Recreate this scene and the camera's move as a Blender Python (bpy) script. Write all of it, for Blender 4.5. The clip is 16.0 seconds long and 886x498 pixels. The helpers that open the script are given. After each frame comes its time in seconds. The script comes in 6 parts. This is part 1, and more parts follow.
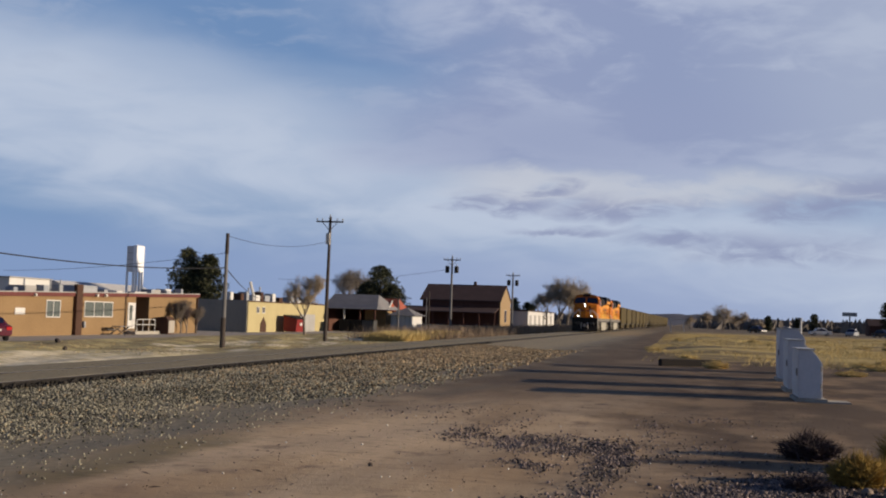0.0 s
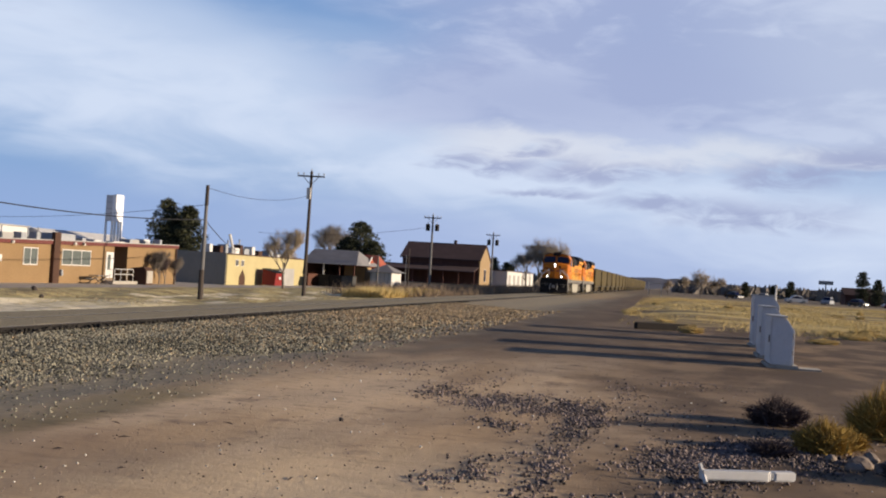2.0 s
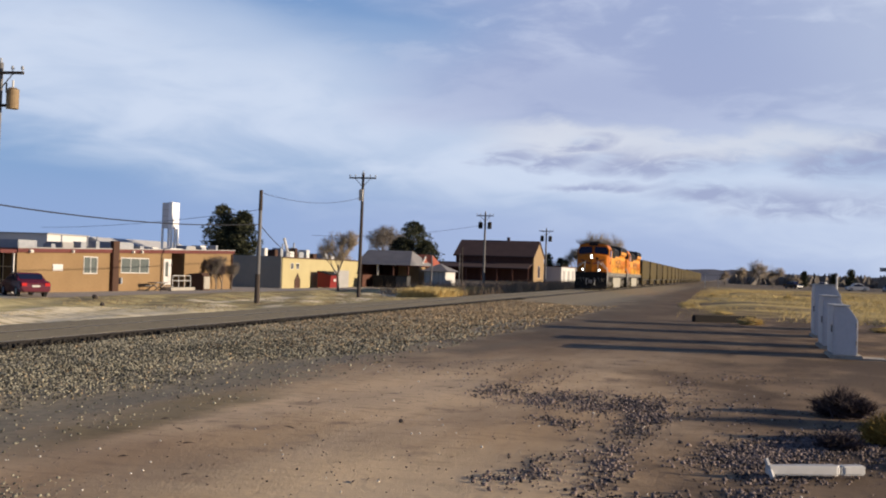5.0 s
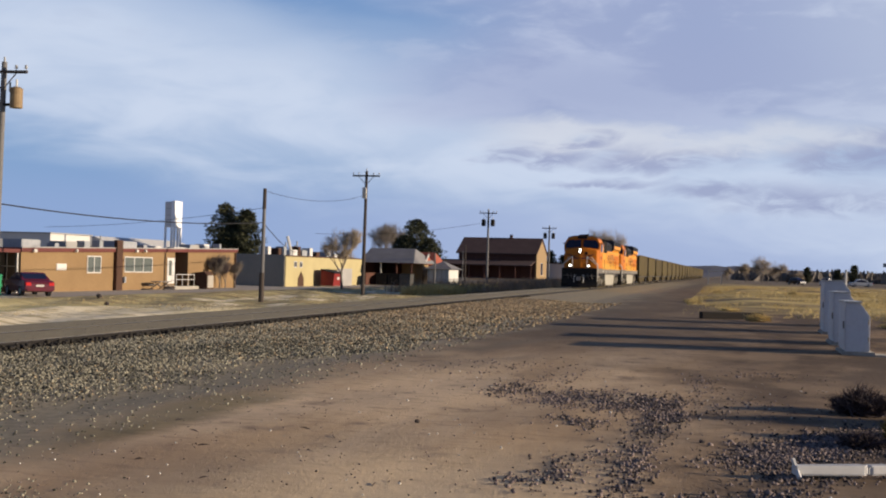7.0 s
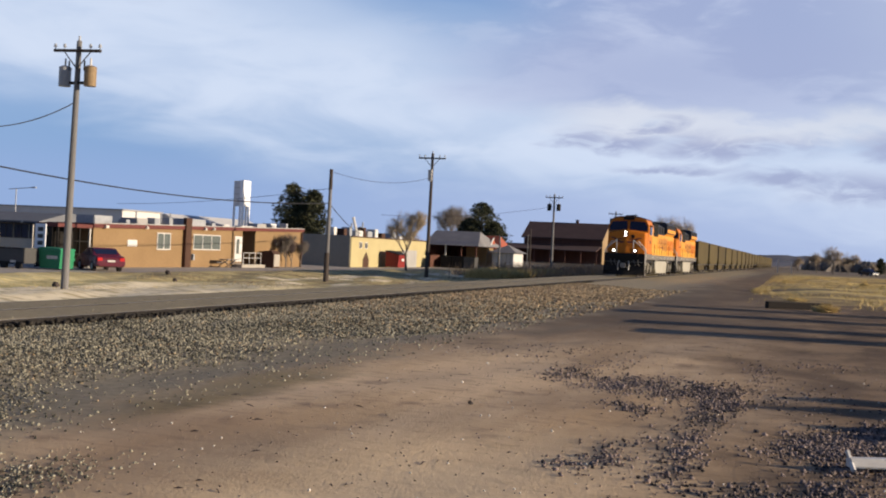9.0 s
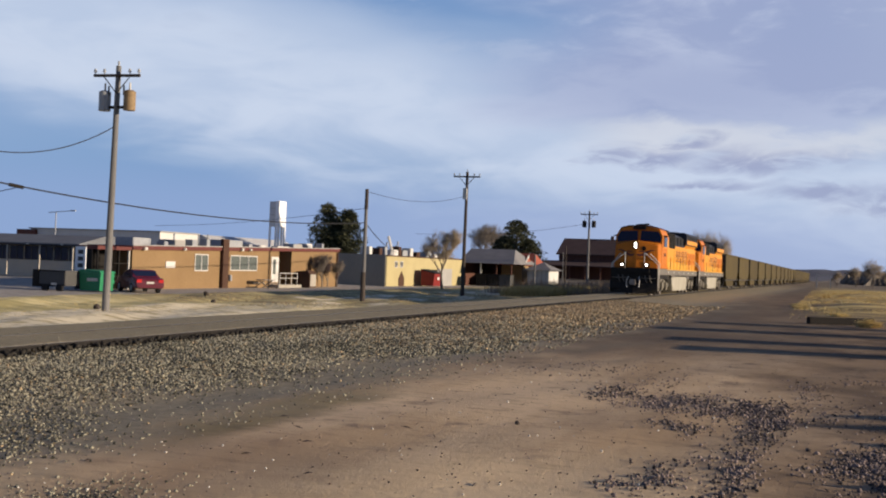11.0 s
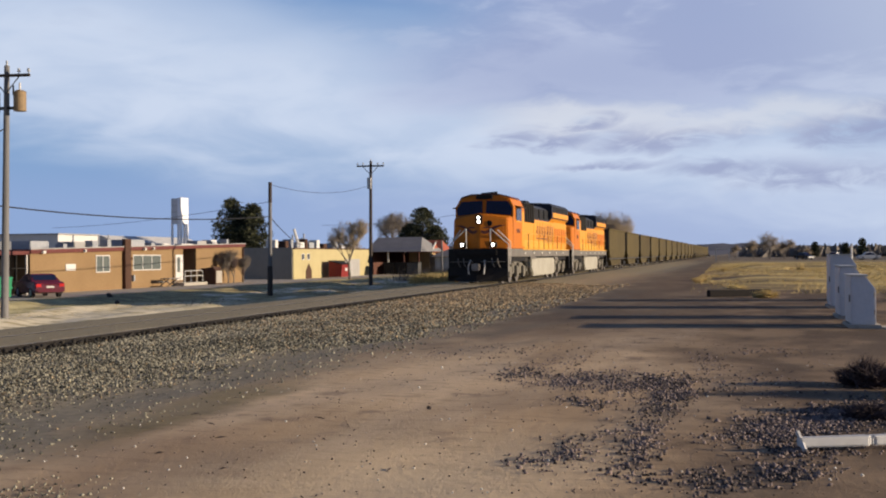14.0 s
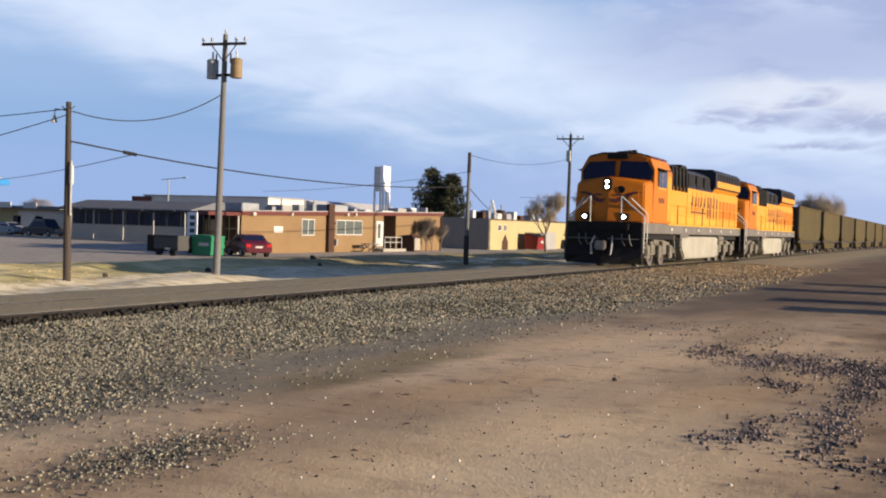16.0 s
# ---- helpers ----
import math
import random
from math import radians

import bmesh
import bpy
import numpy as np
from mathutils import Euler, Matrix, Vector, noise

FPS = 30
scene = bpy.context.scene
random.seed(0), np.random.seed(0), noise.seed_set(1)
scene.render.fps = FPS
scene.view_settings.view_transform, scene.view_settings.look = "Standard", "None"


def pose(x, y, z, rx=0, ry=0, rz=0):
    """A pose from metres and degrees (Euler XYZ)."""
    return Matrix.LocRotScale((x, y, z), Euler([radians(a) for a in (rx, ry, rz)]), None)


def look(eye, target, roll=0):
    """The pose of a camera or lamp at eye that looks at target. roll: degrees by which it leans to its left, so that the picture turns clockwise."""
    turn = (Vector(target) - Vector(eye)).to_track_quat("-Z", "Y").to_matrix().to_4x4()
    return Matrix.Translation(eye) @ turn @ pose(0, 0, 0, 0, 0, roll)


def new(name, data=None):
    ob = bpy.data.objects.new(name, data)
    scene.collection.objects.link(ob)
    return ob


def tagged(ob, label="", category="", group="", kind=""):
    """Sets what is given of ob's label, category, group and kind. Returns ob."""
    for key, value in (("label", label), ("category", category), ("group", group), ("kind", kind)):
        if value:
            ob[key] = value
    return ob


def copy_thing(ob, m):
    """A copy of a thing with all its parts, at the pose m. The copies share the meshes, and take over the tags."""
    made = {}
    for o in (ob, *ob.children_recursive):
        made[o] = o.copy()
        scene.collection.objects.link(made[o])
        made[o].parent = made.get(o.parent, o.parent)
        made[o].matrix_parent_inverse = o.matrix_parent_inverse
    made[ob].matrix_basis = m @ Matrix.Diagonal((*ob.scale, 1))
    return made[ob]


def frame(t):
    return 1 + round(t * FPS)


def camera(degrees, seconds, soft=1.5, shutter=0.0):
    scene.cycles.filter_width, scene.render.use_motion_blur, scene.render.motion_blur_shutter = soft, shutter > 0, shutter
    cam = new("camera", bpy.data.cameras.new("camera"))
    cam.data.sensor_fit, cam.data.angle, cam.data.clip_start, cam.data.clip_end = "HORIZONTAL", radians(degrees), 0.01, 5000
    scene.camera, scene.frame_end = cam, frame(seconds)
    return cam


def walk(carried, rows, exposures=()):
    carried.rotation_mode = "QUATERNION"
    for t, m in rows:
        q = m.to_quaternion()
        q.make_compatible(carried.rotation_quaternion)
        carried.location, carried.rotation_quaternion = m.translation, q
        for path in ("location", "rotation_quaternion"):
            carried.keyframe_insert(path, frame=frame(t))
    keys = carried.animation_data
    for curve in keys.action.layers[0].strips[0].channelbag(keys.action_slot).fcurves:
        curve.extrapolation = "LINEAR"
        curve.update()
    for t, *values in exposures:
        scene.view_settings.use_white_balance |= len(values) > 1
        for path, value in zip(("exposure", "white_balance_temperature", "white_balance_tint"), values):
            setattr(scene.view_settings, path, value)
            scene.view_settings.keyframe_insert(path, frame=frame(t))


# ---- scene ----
cam = camera(43.94, 16.0, soft=2.0)
walk(cam, [
    (0, pose(0.054, -0.054, 1.623, 93.48, -1.88, 12.77)),
    (0.5, pose(0.023, -0.014, 1.637, 91.74, -0.68, 11.22)),
    (1, pose(0.080, -0.019, 1.631, 90.77, -1.18, 11.08)),
    (1.5, pose(0.114, -0.031, 1.639, 91.06, -3.20, 12.48)),
    (2, pose(0.106, -0.040, 1.629, 91.34, -3.40, 11.71)),
    (2.5, pose(0.070, -0.018, 1.604, 89.79, -3.84, 12.81)),
    (3, pose(0.003, 0.002, 1.641, 89.70, -2.03, 11.96)),
    (3.5, pose(-0.025, -0.008, 1.633, 90.72, -2.54, 10.91)),
    (4, pose(0.003, -0.009, 1.623, 90.28, -0.93, 12.54)),
    (4.5, pose(0.050, -0.019, 1.636, 90.54, -2.82, 12.62)),
    (4.7, pose(0.082, -0.019, 1.641, 90.89, -2.24, 14.06)),
    (6.8, pose(-0.080, 0.096, 1.649, 91.52, -1.06, 15.25)),
    (7, pose(-0.101, 0.097, 1.645, 90.99, -1.56, 14.63)),
    (7.5, pose(-0.078, 0.095, 1.631, 90.59, -2.43, 14.98)),
    (8, pose(-0.051, 0.108, 1.649, 90.76, -3.49, 16.14)),
    (8.5, pose(-0.006, 0.098, 1.644, 90.25, -3.43, 17.46)),
    (8.7, pose(0.010, 0.100, 1.638, 89.97, -2.85, 17.86)),
    (10.8, pose(-0.109, 0.006, 1.651, 90.44, -2.83, 18.78)),
    (11, pose(-0.101, 0.038, 1.656, 90.86, -2.10, 19.83)),
    (11.5, pose(-0.088, 0.006, 1.665, 90.62, -2.73, 22.23)),
    (12, pose(-0.014, -0.009, 1.649, 91.24, -3.11, 20.77)),
    (12.5, pose(0.067, -0.025, 1.664, 90.58, -2.84, 17.50)),
    (13, pose(0.039, -0.056, 1.689, 91.95, -1.96, 15.63)),
    (13.5, pose(0.004, -0.042, 1.667, 91.65, -1.60, 16.79)),
    (14, pose(-0.041, -0.090, 1.659, 90.32, 0.43, 15.01)),
    (14.5, pose(-0.045, -0.065, 1.663, 89.11, -0.14, 17.64)),
    (15, pose(-0.031, -0.041, 1.654, 89.06, -2.08, 22.55)),
    (15.5, pose(0.012, -0.014, 1.639, 87.16, -1.17, 24.19)),
    (15.6, pose(0.031, -0.014, 1.649, 88.42, -0.53, 26.70)),
    (16, pose(0.025, -0.059, 1.596, 88.81, -1.72, 25.27)),
], exposures=[(0, 0.21), (0.5, 0.34), (1.0, 0.62), (2.0, 0.60), (3.0, 0.76), (3.5, 0.62), (4.0, 0.52), (4.5, 0.54), (7.0, 0.48), (7.5, 0.46), (8.5, 0.62), (11.0, 0.46), (12.5, 0.44), (13.5, 0.35), (14.5, 0.70), (16.0, 0.76)])

# ---- light ----
SUN = Vector((0.975, 0.11, 0.193)).normalized()          # towards the low sun
sun = new("sun", bpy.data.lights.new("sun", "SUN"))
sun.data.energy, sun.data.angle, sun.data.color = 5.0, radians(0.6), (1.0, 0.83, 0.64)
sun.matrix_world = look((0, 0, 60), Vector((0, 0, 60)) - SUN)

world = bpy.data.worlds.new("world")
scene.world = world
world.use_nodes = True
WN, WL = world.node_tree.nodes, world.node_tree.links
WN.clear()


def wnode(kind, **values):
    n = WN.new(kind)
    for key, value in values.items():
        n.inputs[key].default_value = value
    return n


def wmath(op, a, b=None, clamp=False):
    n = WN.new("ShaderNodeMath")
    n.operation, n.use_clamp = op, clamp
    for i, v in enumerate((a, b)):
        if v is None:
            continue
        if isinstance(v, (int, float)):
            n.inputs[i].default_value = v
        else:
            WL.new(v, n.inputs[i])
    return n.outputs[0]


def wramp(value, lo, hi):
    n = WN.new("ShaderNodeMapRange")
    n.interpolation_type = "SMOOTHSTEP"
    WL.new(value, n.inputs["Value"])
    n.inputs["From Min"].default_value, n.inputs["From Max"].default_value = lo, hi
    return n.outputs[0]


def wmix(fac, a, b):
    n = WN.new("ShaderNodeMix")
    n.data_type = "RGBA"
    for sock, v in ((n.inputs[0], fac), (n.inputs[6], a), (n.inputs[7], b)):
        if isinstance(v, (int, float)):
            sock.default_value = v
        elif isinstance(v, tuple):
            sock.default_value = (*v, 1)
        else:
            WL.new(v, sock)
    return n.outputs[2]


def build_sky():
    coord = WN.new("ShaderNodeTexCoord").outputs["Generated"]
    sep = WN.new("ShaderNodeSeparateXYZ")
    WL.new(coord, sep.inputs[0])
    up = wmath("MAXIMUM", sep.outputs[2], 0.0)
    base = WN.new("ShaderNodeTexSky")
    base.sky_type, base.sun_disc = "NISHITA", False
    base.sun_elevation, base.sun_rotation = radians(11), math.atan2(SUN.x, SUN.y)
    base.altitude, base.dust_density, base.ozone_density = 1400, 0.6, 2.0
    side = wmath("ARCTAN2", sep.outputs[0], sep.outputs[1])          # bearing from the track's line, radians
    # clouds lie in flat sheets, so their texture is drawn out level
    flat = WN.new("ShaderNodeCombineXYZ")
    WL.new(side, flat.inputs[0])
    WL.new(wmath("MULTIPLY", up, 3.0), flat.inputs[1])

    def sheet(scale, detail, rough, warp, shift, tilt=-14):
        m = WN.new("ShaderNodeMapping")
        m.inputs["Location"].default_value = shift
        m.inputs["Rotation"].default_value = (0, 0, radians(tilt))
        WL.new(flat.outputs[0], m.inputs[0])
        n = wnode("ShaderNodeTexNoise", Scale=scale, Detail=detail, Roughness=rough, Distortion=warp)
        WL.new(m.outputs[0], n.inputs["Vector"])
        return n.outputs["Fac"]

    def off(value, amount):
        return wmath("MULTIPLY", wmath("SUBTRACT", value, 0.5), amount)

    broad = sheet(3.2, 3, 0.45, 0.3, (3.1, 0.7, 0))
    mid = sheet(9.0, 5, 0.52, 0.5, (1.7, 2.2, 0))
    fine = sheet(24.0, 6, 0.58, 0.7, (0.4, 5.3, 0), -4)
    a = wmath("ADD", side, wmath("ADD", off(mid, 0.10), off(fine, 0.05)))
    e = wmath("ADD", up, wmath("ADD", off(mid, 0.035), off(fine, 0.016)))

    def puff(a0, e0, ra, re, soft=0.75):
        """A small level cloud round one bearing and height."""
        u = wmath("DIVIDE", wmath("SUBTRACT", a, a0), ra)
        v = wmath("DIVIDE", wmath("SUBTRACT", e, e0), re)
        return wramp(wmath("SQRT", wmath("ADD", wmath("MULTIPLY", u, u), wmath("MULTIPLY", v, v))), 1.0 + soft, 1.0 - soft)

    sky = wmix(0.78, base.outputs[0], (2.9, 4.9, 8.9))
    sky = wmix(wmath("MULTIPLY", wmath("MULTIPLY", wramp(side, -0.50, -0.80), wramp(up, 0.06, 0.13)), 0.35), sky, (5.6, 7.0, 9.6))
    sky = wmix(wramp(up, 0.27, 0.50), sky, (0.50, 1.0, 2.7))         # deep clear blue overhead
    low = wmix(wramp(side, -0.62, -0.10), (3.7, 5.2, 8.8), (5.6, 6.6, 9.7))
    sky = wmix(wmath("MULTIPLY", wramp(up, 0.10, 0.04), 0.75), sky, low)
    # a pale veil that climbs to the west
    line = wmath("ADD", 0.075, wmath("MULTIPLY", side, -0.16))
    h = wmath("SUBTRACT", wmath("ADD", up, wmath("ADD", off(broad, 0.10), off(mid, 0.055))), line)
    veil = wmath("MULTIPLY", wramp(h, -0.085, -0.015), wramp(h, 0.110, 0.015))
    veil = wmath("MULTIPLY", veil, wmath("MULTIPLY", wramp(side, -1.5, -0.95), wramp(side, 0.9, 0.5)))
    veil = wmath("MULTIPLY", veil, wmath("ADD", wmath("MULTIPLY", wramp(mid, 0.30, 0.64), 0.26), 0.72))
    col = wmix(veil, sky, (7.9, 9.0, 11.1))
    wisp = wmath("MULTIPLY", wramp(wmath("ADD", mid, off(fine, 0.5)), 0.52, 0.75), wmath("MULTIPLY", wramp(up, 0.15, 0.20), wramp(up, 0.5, 0.3)))
    col = wmix(wmath("MULTIPLY", wisp, 0.36), col, (6.6, 7.6, 9.8))
    # the lilac-grey bank, mottled, with a bright ragged lower rim
    under = wmath("ADD", wmath("ADD", up, off(mid, 0.05)), off(fine, 0.022))
    west = wramp(wmath("ADD", side, wmath("ADD", off(broad, 0.35), off(mid, 0.12))), -0.34, -0.16)
    west = wmath("MULTIPLY", west, wramp(side, 0.9, 0.5))
    bank = wmath("MULTIPLY", west, wramp(under, 0.112, 0.142))
    rim = wmath("MULTIPLY", wmath("MULTIPLY", wramp(under, 0.098, 0.116), wramp(under, 0.138, 0.120)), wmath("MULTIPLY", wramp(side, -0.26, -0.16), wramp(side, 0.9, 0.5)))
    mottle = wramp(wmath("ADD", broad, wmath("ADD", off(mid, 0.9), off(fine, 0.35))), 0.38, 0.66)
    lilac = wmix(wmath("MULTIPLY", mottle, 0.8), (4.6, 5.4, 8.2), (7.3, 8.1, 10.4))
    lilac = wmix(wmath("MULTIPLY", wramp(side, -0.04, 0.16), 0.5), lilac, (7.6, 8.4, 10.2))
    col = wmix(wmath("MULTIPLY", bank, wmath("MULTIPLY", wramp(up, 0.50, 0.28), 0.90)), col, lilac)
    col = wmix(wmath("MULTIPLY", puff(-0.12, 0.166, 0.15, 0.034, 0.9), 0.70), col, (4.6, 5.4, 8.2))
    col = wmix(wmath("MULTIPLY", rim, 0.68), col, (9.3, 9.6, 10.5))
    shade = None
    for spot in ((-0.187, 0.107, 0.026, 0.0065), (-0.148, 0.104, 0.026, 0.007), (-0.124, 0.117, 0.022, 0.005), (-0.055, 0.104, 0.060, 0.011),
                 (0.080, 0.068, 0.075, 0.015), (-0.014, 0.075, 0.04, 0.006), (0.10, 0.105, 0.05, 0.010), (-0.10, 0.082, 0.04, 0.004), (0.17, 0.12, 0.06, 0.012)):
        p = puff(*spot)
        shade = p if shade is None else wmath("MAXIMUM", shade, p)
    col = wmix(wmath("MULTIPLY", wmath("MULTIPLY", shade, wmath("ADD", 0.35, wramp(fine, 0.30, 0.58))), 0.62), col, (4.2, 4.8, 7.4))
    bg = WN.new("ShaderNodeBackground")
    bg.inputs["Strength"].default_value = 0.054
    WL.new(col, bg.inputs["Color"])
    out = WN.new("ShaderNodeOutputWorld")
    WL.new(bg.outputs[0], out.inputs[0])


build_sky()


# ---- materials ----
def mat(name, c1, c2=None, rough=0.8, metal=0.0, scale=4.0, fine=40.0, bump=0.15, glow=None, spec=0.3, island=0.0, rand=0.0, stretch=(1, 1, 1)):
    """Two-scale mottled surface: c1 and c2 mixed by a broad and a fine noise; bump from the fine one."""
    m = bpy.data.materials.new(name)
    m.use_nodes = True
    nt = m.node_tree
    bs = nt.nodes["Principled BSDF"]
    bs.inputs["Roughness"].default_value, bs.inputs["Metallic"].default_value = rough, metal
    bs.inputs["Specular IOR Level"].default_value = spec
    c2 = c2 or tuple(v * 0.72 for v in c1)
    tc = nt.nodes.new("ShaderNodeTexCoord")
    mp = nt.nodes.new("ShaderNodeMapping")
    mp.inputs["Scale"].default_value = stretch
    nt.links.new(tc.outputs["Object"], mp.inputs[0])
    a, b = nt.nodes.new("ShaderNodeTexNoise"), nt.nodes.new("ShaderNodeTexNoise")
    for n, s in ((a, scale), (b, fine)):
        n.inputs["Scale"].default_value, n.inputs["Detail"].default_value = s, 5
        nt.links.new(mp.outputs[0], n.inputs["Vector"])
    add = nt.nodes.new("ShaderNodeMath")
    add.operation = "ADD"
    nt.links.new(a.outputs["Fac"], add.inputs[0])
    nt.links.new(b.outputs["Fac"], add.inputs[1])
    val = add.outputs[0]
    if island or rand:
        src = nt.nodes.new("ShaderNodeNewGeometry").outputs["Random Per Island"] if island else nt.nodes.new("ShaderNodeObjectInfo").outputs["Random"]
        k = nt.nodes.new("ShaderNodeMath")
        k.operation = "MULTIPLY_ADD"
        nt.links.new(src, k.inputs[0])
        k.inputs[1].default_value = island or rand
        nt.links.new(val, k.inputs[2])
        off = nt.nodes.new("ShaderNodeMath")
        off.operation = "SUBTRACT"
        nt.links.new(k.outputs[0], off.inputs[0])
        off.inputs[1].default_value = (island or rand) / 2
        val = off.outputs[0]
    rg = nt.nodes.new("ShaderNodeMapRange")
    nt.links.new(val, rg.inputs["Value"])
    rg.inputs["From Min"].default_value, rg.inputs["From Max"].default_value = 0.7, 1.3
    mx = nt.nodes.new("ShaderNodeMix")
    mx.data_type = "RGBA"
    nt.links.new(rg.outputs[0], mx.inputs[0])
    mx.inputs[6].default_value, mx.inputs[7].default_value = (*c2, 1), (*c1, 1)
    nt.links.new(mx.outputs[2], bs.inputs["Base Color"])
    if bump:
        bp = nt.nodes.new("ShaderNodeBump")
        bp.inputs["Strength"].default_value, bp.inputs["Distance"].default_value = bump, 0.02
        nt.links.new(b.outputs["Fac"], bp.inputs["Height"])
        nt.links.new(bp.outputs[0], bs.inputs["Normal"])
    if glow:
        bs.inputs["Emission Color"].default_value, bs.inputs["Emission Strength"].default_value = (*glow[0], 1), glow[1]
    return m


# same paint twice: nose and cab darkened for shade, hood lightened for sun
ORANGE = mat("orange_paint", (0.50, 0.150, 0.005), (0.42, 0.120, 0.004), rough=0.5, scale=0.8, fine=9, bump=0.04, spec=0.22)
LITORANGE = mat("sunlit_orange_paint", (0.64, 0.275, 0.026), (0.55, 0.225, 0.018), rough=0.5, scale=0.6, fine=5, bump=0.03, spec=0.22, stretch=(1, 1, 0.35))
YELLOW = mat("yellow_paint", (0.62, 0.33, 0.018), (0.52, 0.25, 0.012), rough=0.4, scale=0.8, fine=9, bump=0.04)
MAROON = mat("maroon_paint", (0.11, 0.030, 0.018), rough=0.5, fine=12)
BLACKP = mat("black_paint", (0.010, 0.0095, 0.009), (0.022, 0.019, 0.016), rough=0.6, fine=14, spec=0.12)
ROOFGREY = mat("hood_roof_paint", (0.022, 0.025, 0.038), (0.014, 0.016, 0.024), rough=0.6, scale=1.2, fine=10)
UNDERGREY = mat("underframe_paint", (0.176, 0.16, 0.136), (0.096, 0.084, 0.072), rough=0.7, scale=1.5, fine=14)
TRUCKM = mat("dusty_truck_steel", (0.22, 0.20, 0.155), (0.09, 0.078, 0.06), rough=0.7, scale=3, fine=25)
TANKM = mat("dusty_fuel_tank_paint", (0.363, 0.341, 0.275), (0.264, 0.242, 0.187), rough=0.6, scale=1.2, fine=10)
STEEL = mat("worn_wheel_steel", (0.30, 0.27, 0.24), (0.13, 0.11, 0.09), rough=0.5, metal=0.7, fine=20)
RAILING = mat("pale_handrail_paint", (0.585, 0.555, 0.495), rough=0.5, fine=20)
LAMPON = mat("lit_lamp", (1, 0.95, 0.85), glow=((1.0, 0.93, 0.80), 9.0), bump=0)
GLASSD = mat("dark_glass", (0.010, 0.014, 0.035), (0.014, 0.018, 0.045), rough=0.12, bump=0, spec=0.2)
GONDOLA = mat("dusty_gondola_side", (0.092, 0.071, 0.032), (0.055, 0.043, 0.023), rough=0.8, metal=0.0, scale=0.7, fine=6, rand=0.35, bump=0.06, spec=0.08, stretch=(1, 0.6, 0.3))
GONEND = mat("dark_gondola_end", (0.03, 0.028, 0.026), (0.05, 0.045, 0.04), rough=0.7)
COAL = mat("coal", (0.012, 0.012, 0.013), (0.03, 0.03, 0.03), rough=0.6, fine=30, bump=0.6)
RAILM = mat("rusty_rail", (0.014, 0.011, 0.009), (0.009, 0.007, 0.006), rough=0.75, fine=30)
RAILTOP = mat("worn_rail_head", (0.27, 0.245, 0.21), (0.20, 0.18, 0.155), rough=0.6, metal=0.0, fine=30)
TIEM = mat("weathered_tie_wood", (0.085, 0.068, 0.052), (0.05, 0.04, 0.032), rough=0.9, rand=0.5, fine=24, stretch=(0.3, 2, 1))
TANSTONE = mat("tan_ballast_stone", (0.42, 0.31, 0.18), (0.10, 0.072, 0.040), rough=0.9, scale=0.5, fine=8, island=0.9, bump=0.3)
BLACKSTONE = mat("near_black_ballast", (0.030, 0.025, 0.018), (0.014, 0.012, 0.009), rough=0.8, scale=2, fine=12, island=0.6)
STONE = mat("ballast_stone", (0.315, 0.29, 0.21), (0.040, 0.038, 0.028), rough=0.9, scale=0.5, fine=8, island=1.0, bump=0.3)
SLAG = mat("dark_gravel_stone", (0.225, 0.175, 0.155), (0.032, 0.026, 0.025), rough=0.9, scale=0.7, fine=10, island=0.7, bump=0.3)
BRICKB = mat("tan_brick_wall", (0.24, 0.156, 0.076), (0.188, 0.1184, 0.056), rough=0.9, scale=0.35, fine=7, bump=0.2)
FASCIA = mat("dark_red_fascia", (0.13, 0.035, 0.028), (0.09, 0.026, 0.022), rough=0.6, fine=12)
DARKBRICK = mat("dark_brick", (0.075, 0.038, 0.024), (0.05, 0.026, 0.017), rough=0.9, fine=14)
WHITEP = mat("white_paint", (0.574, 0.5576, 0.5248), (0.492, 0.4756, 0.4428), rough=0.6, scale=1, fine=12, bump=0.05)
SIGNWHITE = mat("bright_white_enamel", (0.80, 0.80, 0.80), (0.72, 0.72, 0.72), rough=0.4, scale=1, fine=8, bump=0.02)
CREAM = mat("cream_stucco", (0.416, 0.352, 0.184), (0.352, 0.296, 0.152), rough=0.9, scale=0.5, fine=12, bump=0.2)
GREYWALL = mat("grey_stucco", (0.34, 0.33, 0.31), (0.28, 0.27, 0.255), rough=0.9, scale=0.6, fine=10)
SLATE = mat("slate_blue_roof", (0.16, 0.165, 0.175), (0.115, 0.12, 0.13), rough=0.85, scale=0.5, fine=6)
LOTWALL = mat("grey_tan_wall", (0.50, 0.45, 0.37), (0.40, 0.36, 0.30), rough=0.9, scale=0.5, fine=7)
SHINGLE = mat("grey_shingle", (0.20, 0.19, 0.19), (0.145, 0.14, 0.14), rough=0.9, scale=0.8, fine=9, bump=0.4)
REDROOF = mat("red_roof_tile", (0.33, 0.085, 0.045), (0.24, 0.06, 0.035), rough=0.8, fine=10)
BARNWOOD = mat("dark_brown_barn_wood", (0.105, 0.045, 0.03), (0.07, 0.03, 0.022), rough=0.9, scale=0.6, fine=6, stretch=(3, 3, 0.2))
BARNROOF = mat("brown_roof_shingle", (0.085, 0.05, 0.042), (0.06, 0.036, 0.03), rough=0.9, scale=0.5, fine=6)
BARNGABLE = mat("tan_gable_brick", (0.3, 0.21, 0.1125), (0.2325, 0.1575, 0.0825), rough=0.9, fine=9)
POLEW = mat("weathered_pole_wood", (0.185, 0.178, 0.172), (0.12, 0.115, 0.11), rough=0.9, scale=2, fine=18, stretch=(4, 4, 0.3))
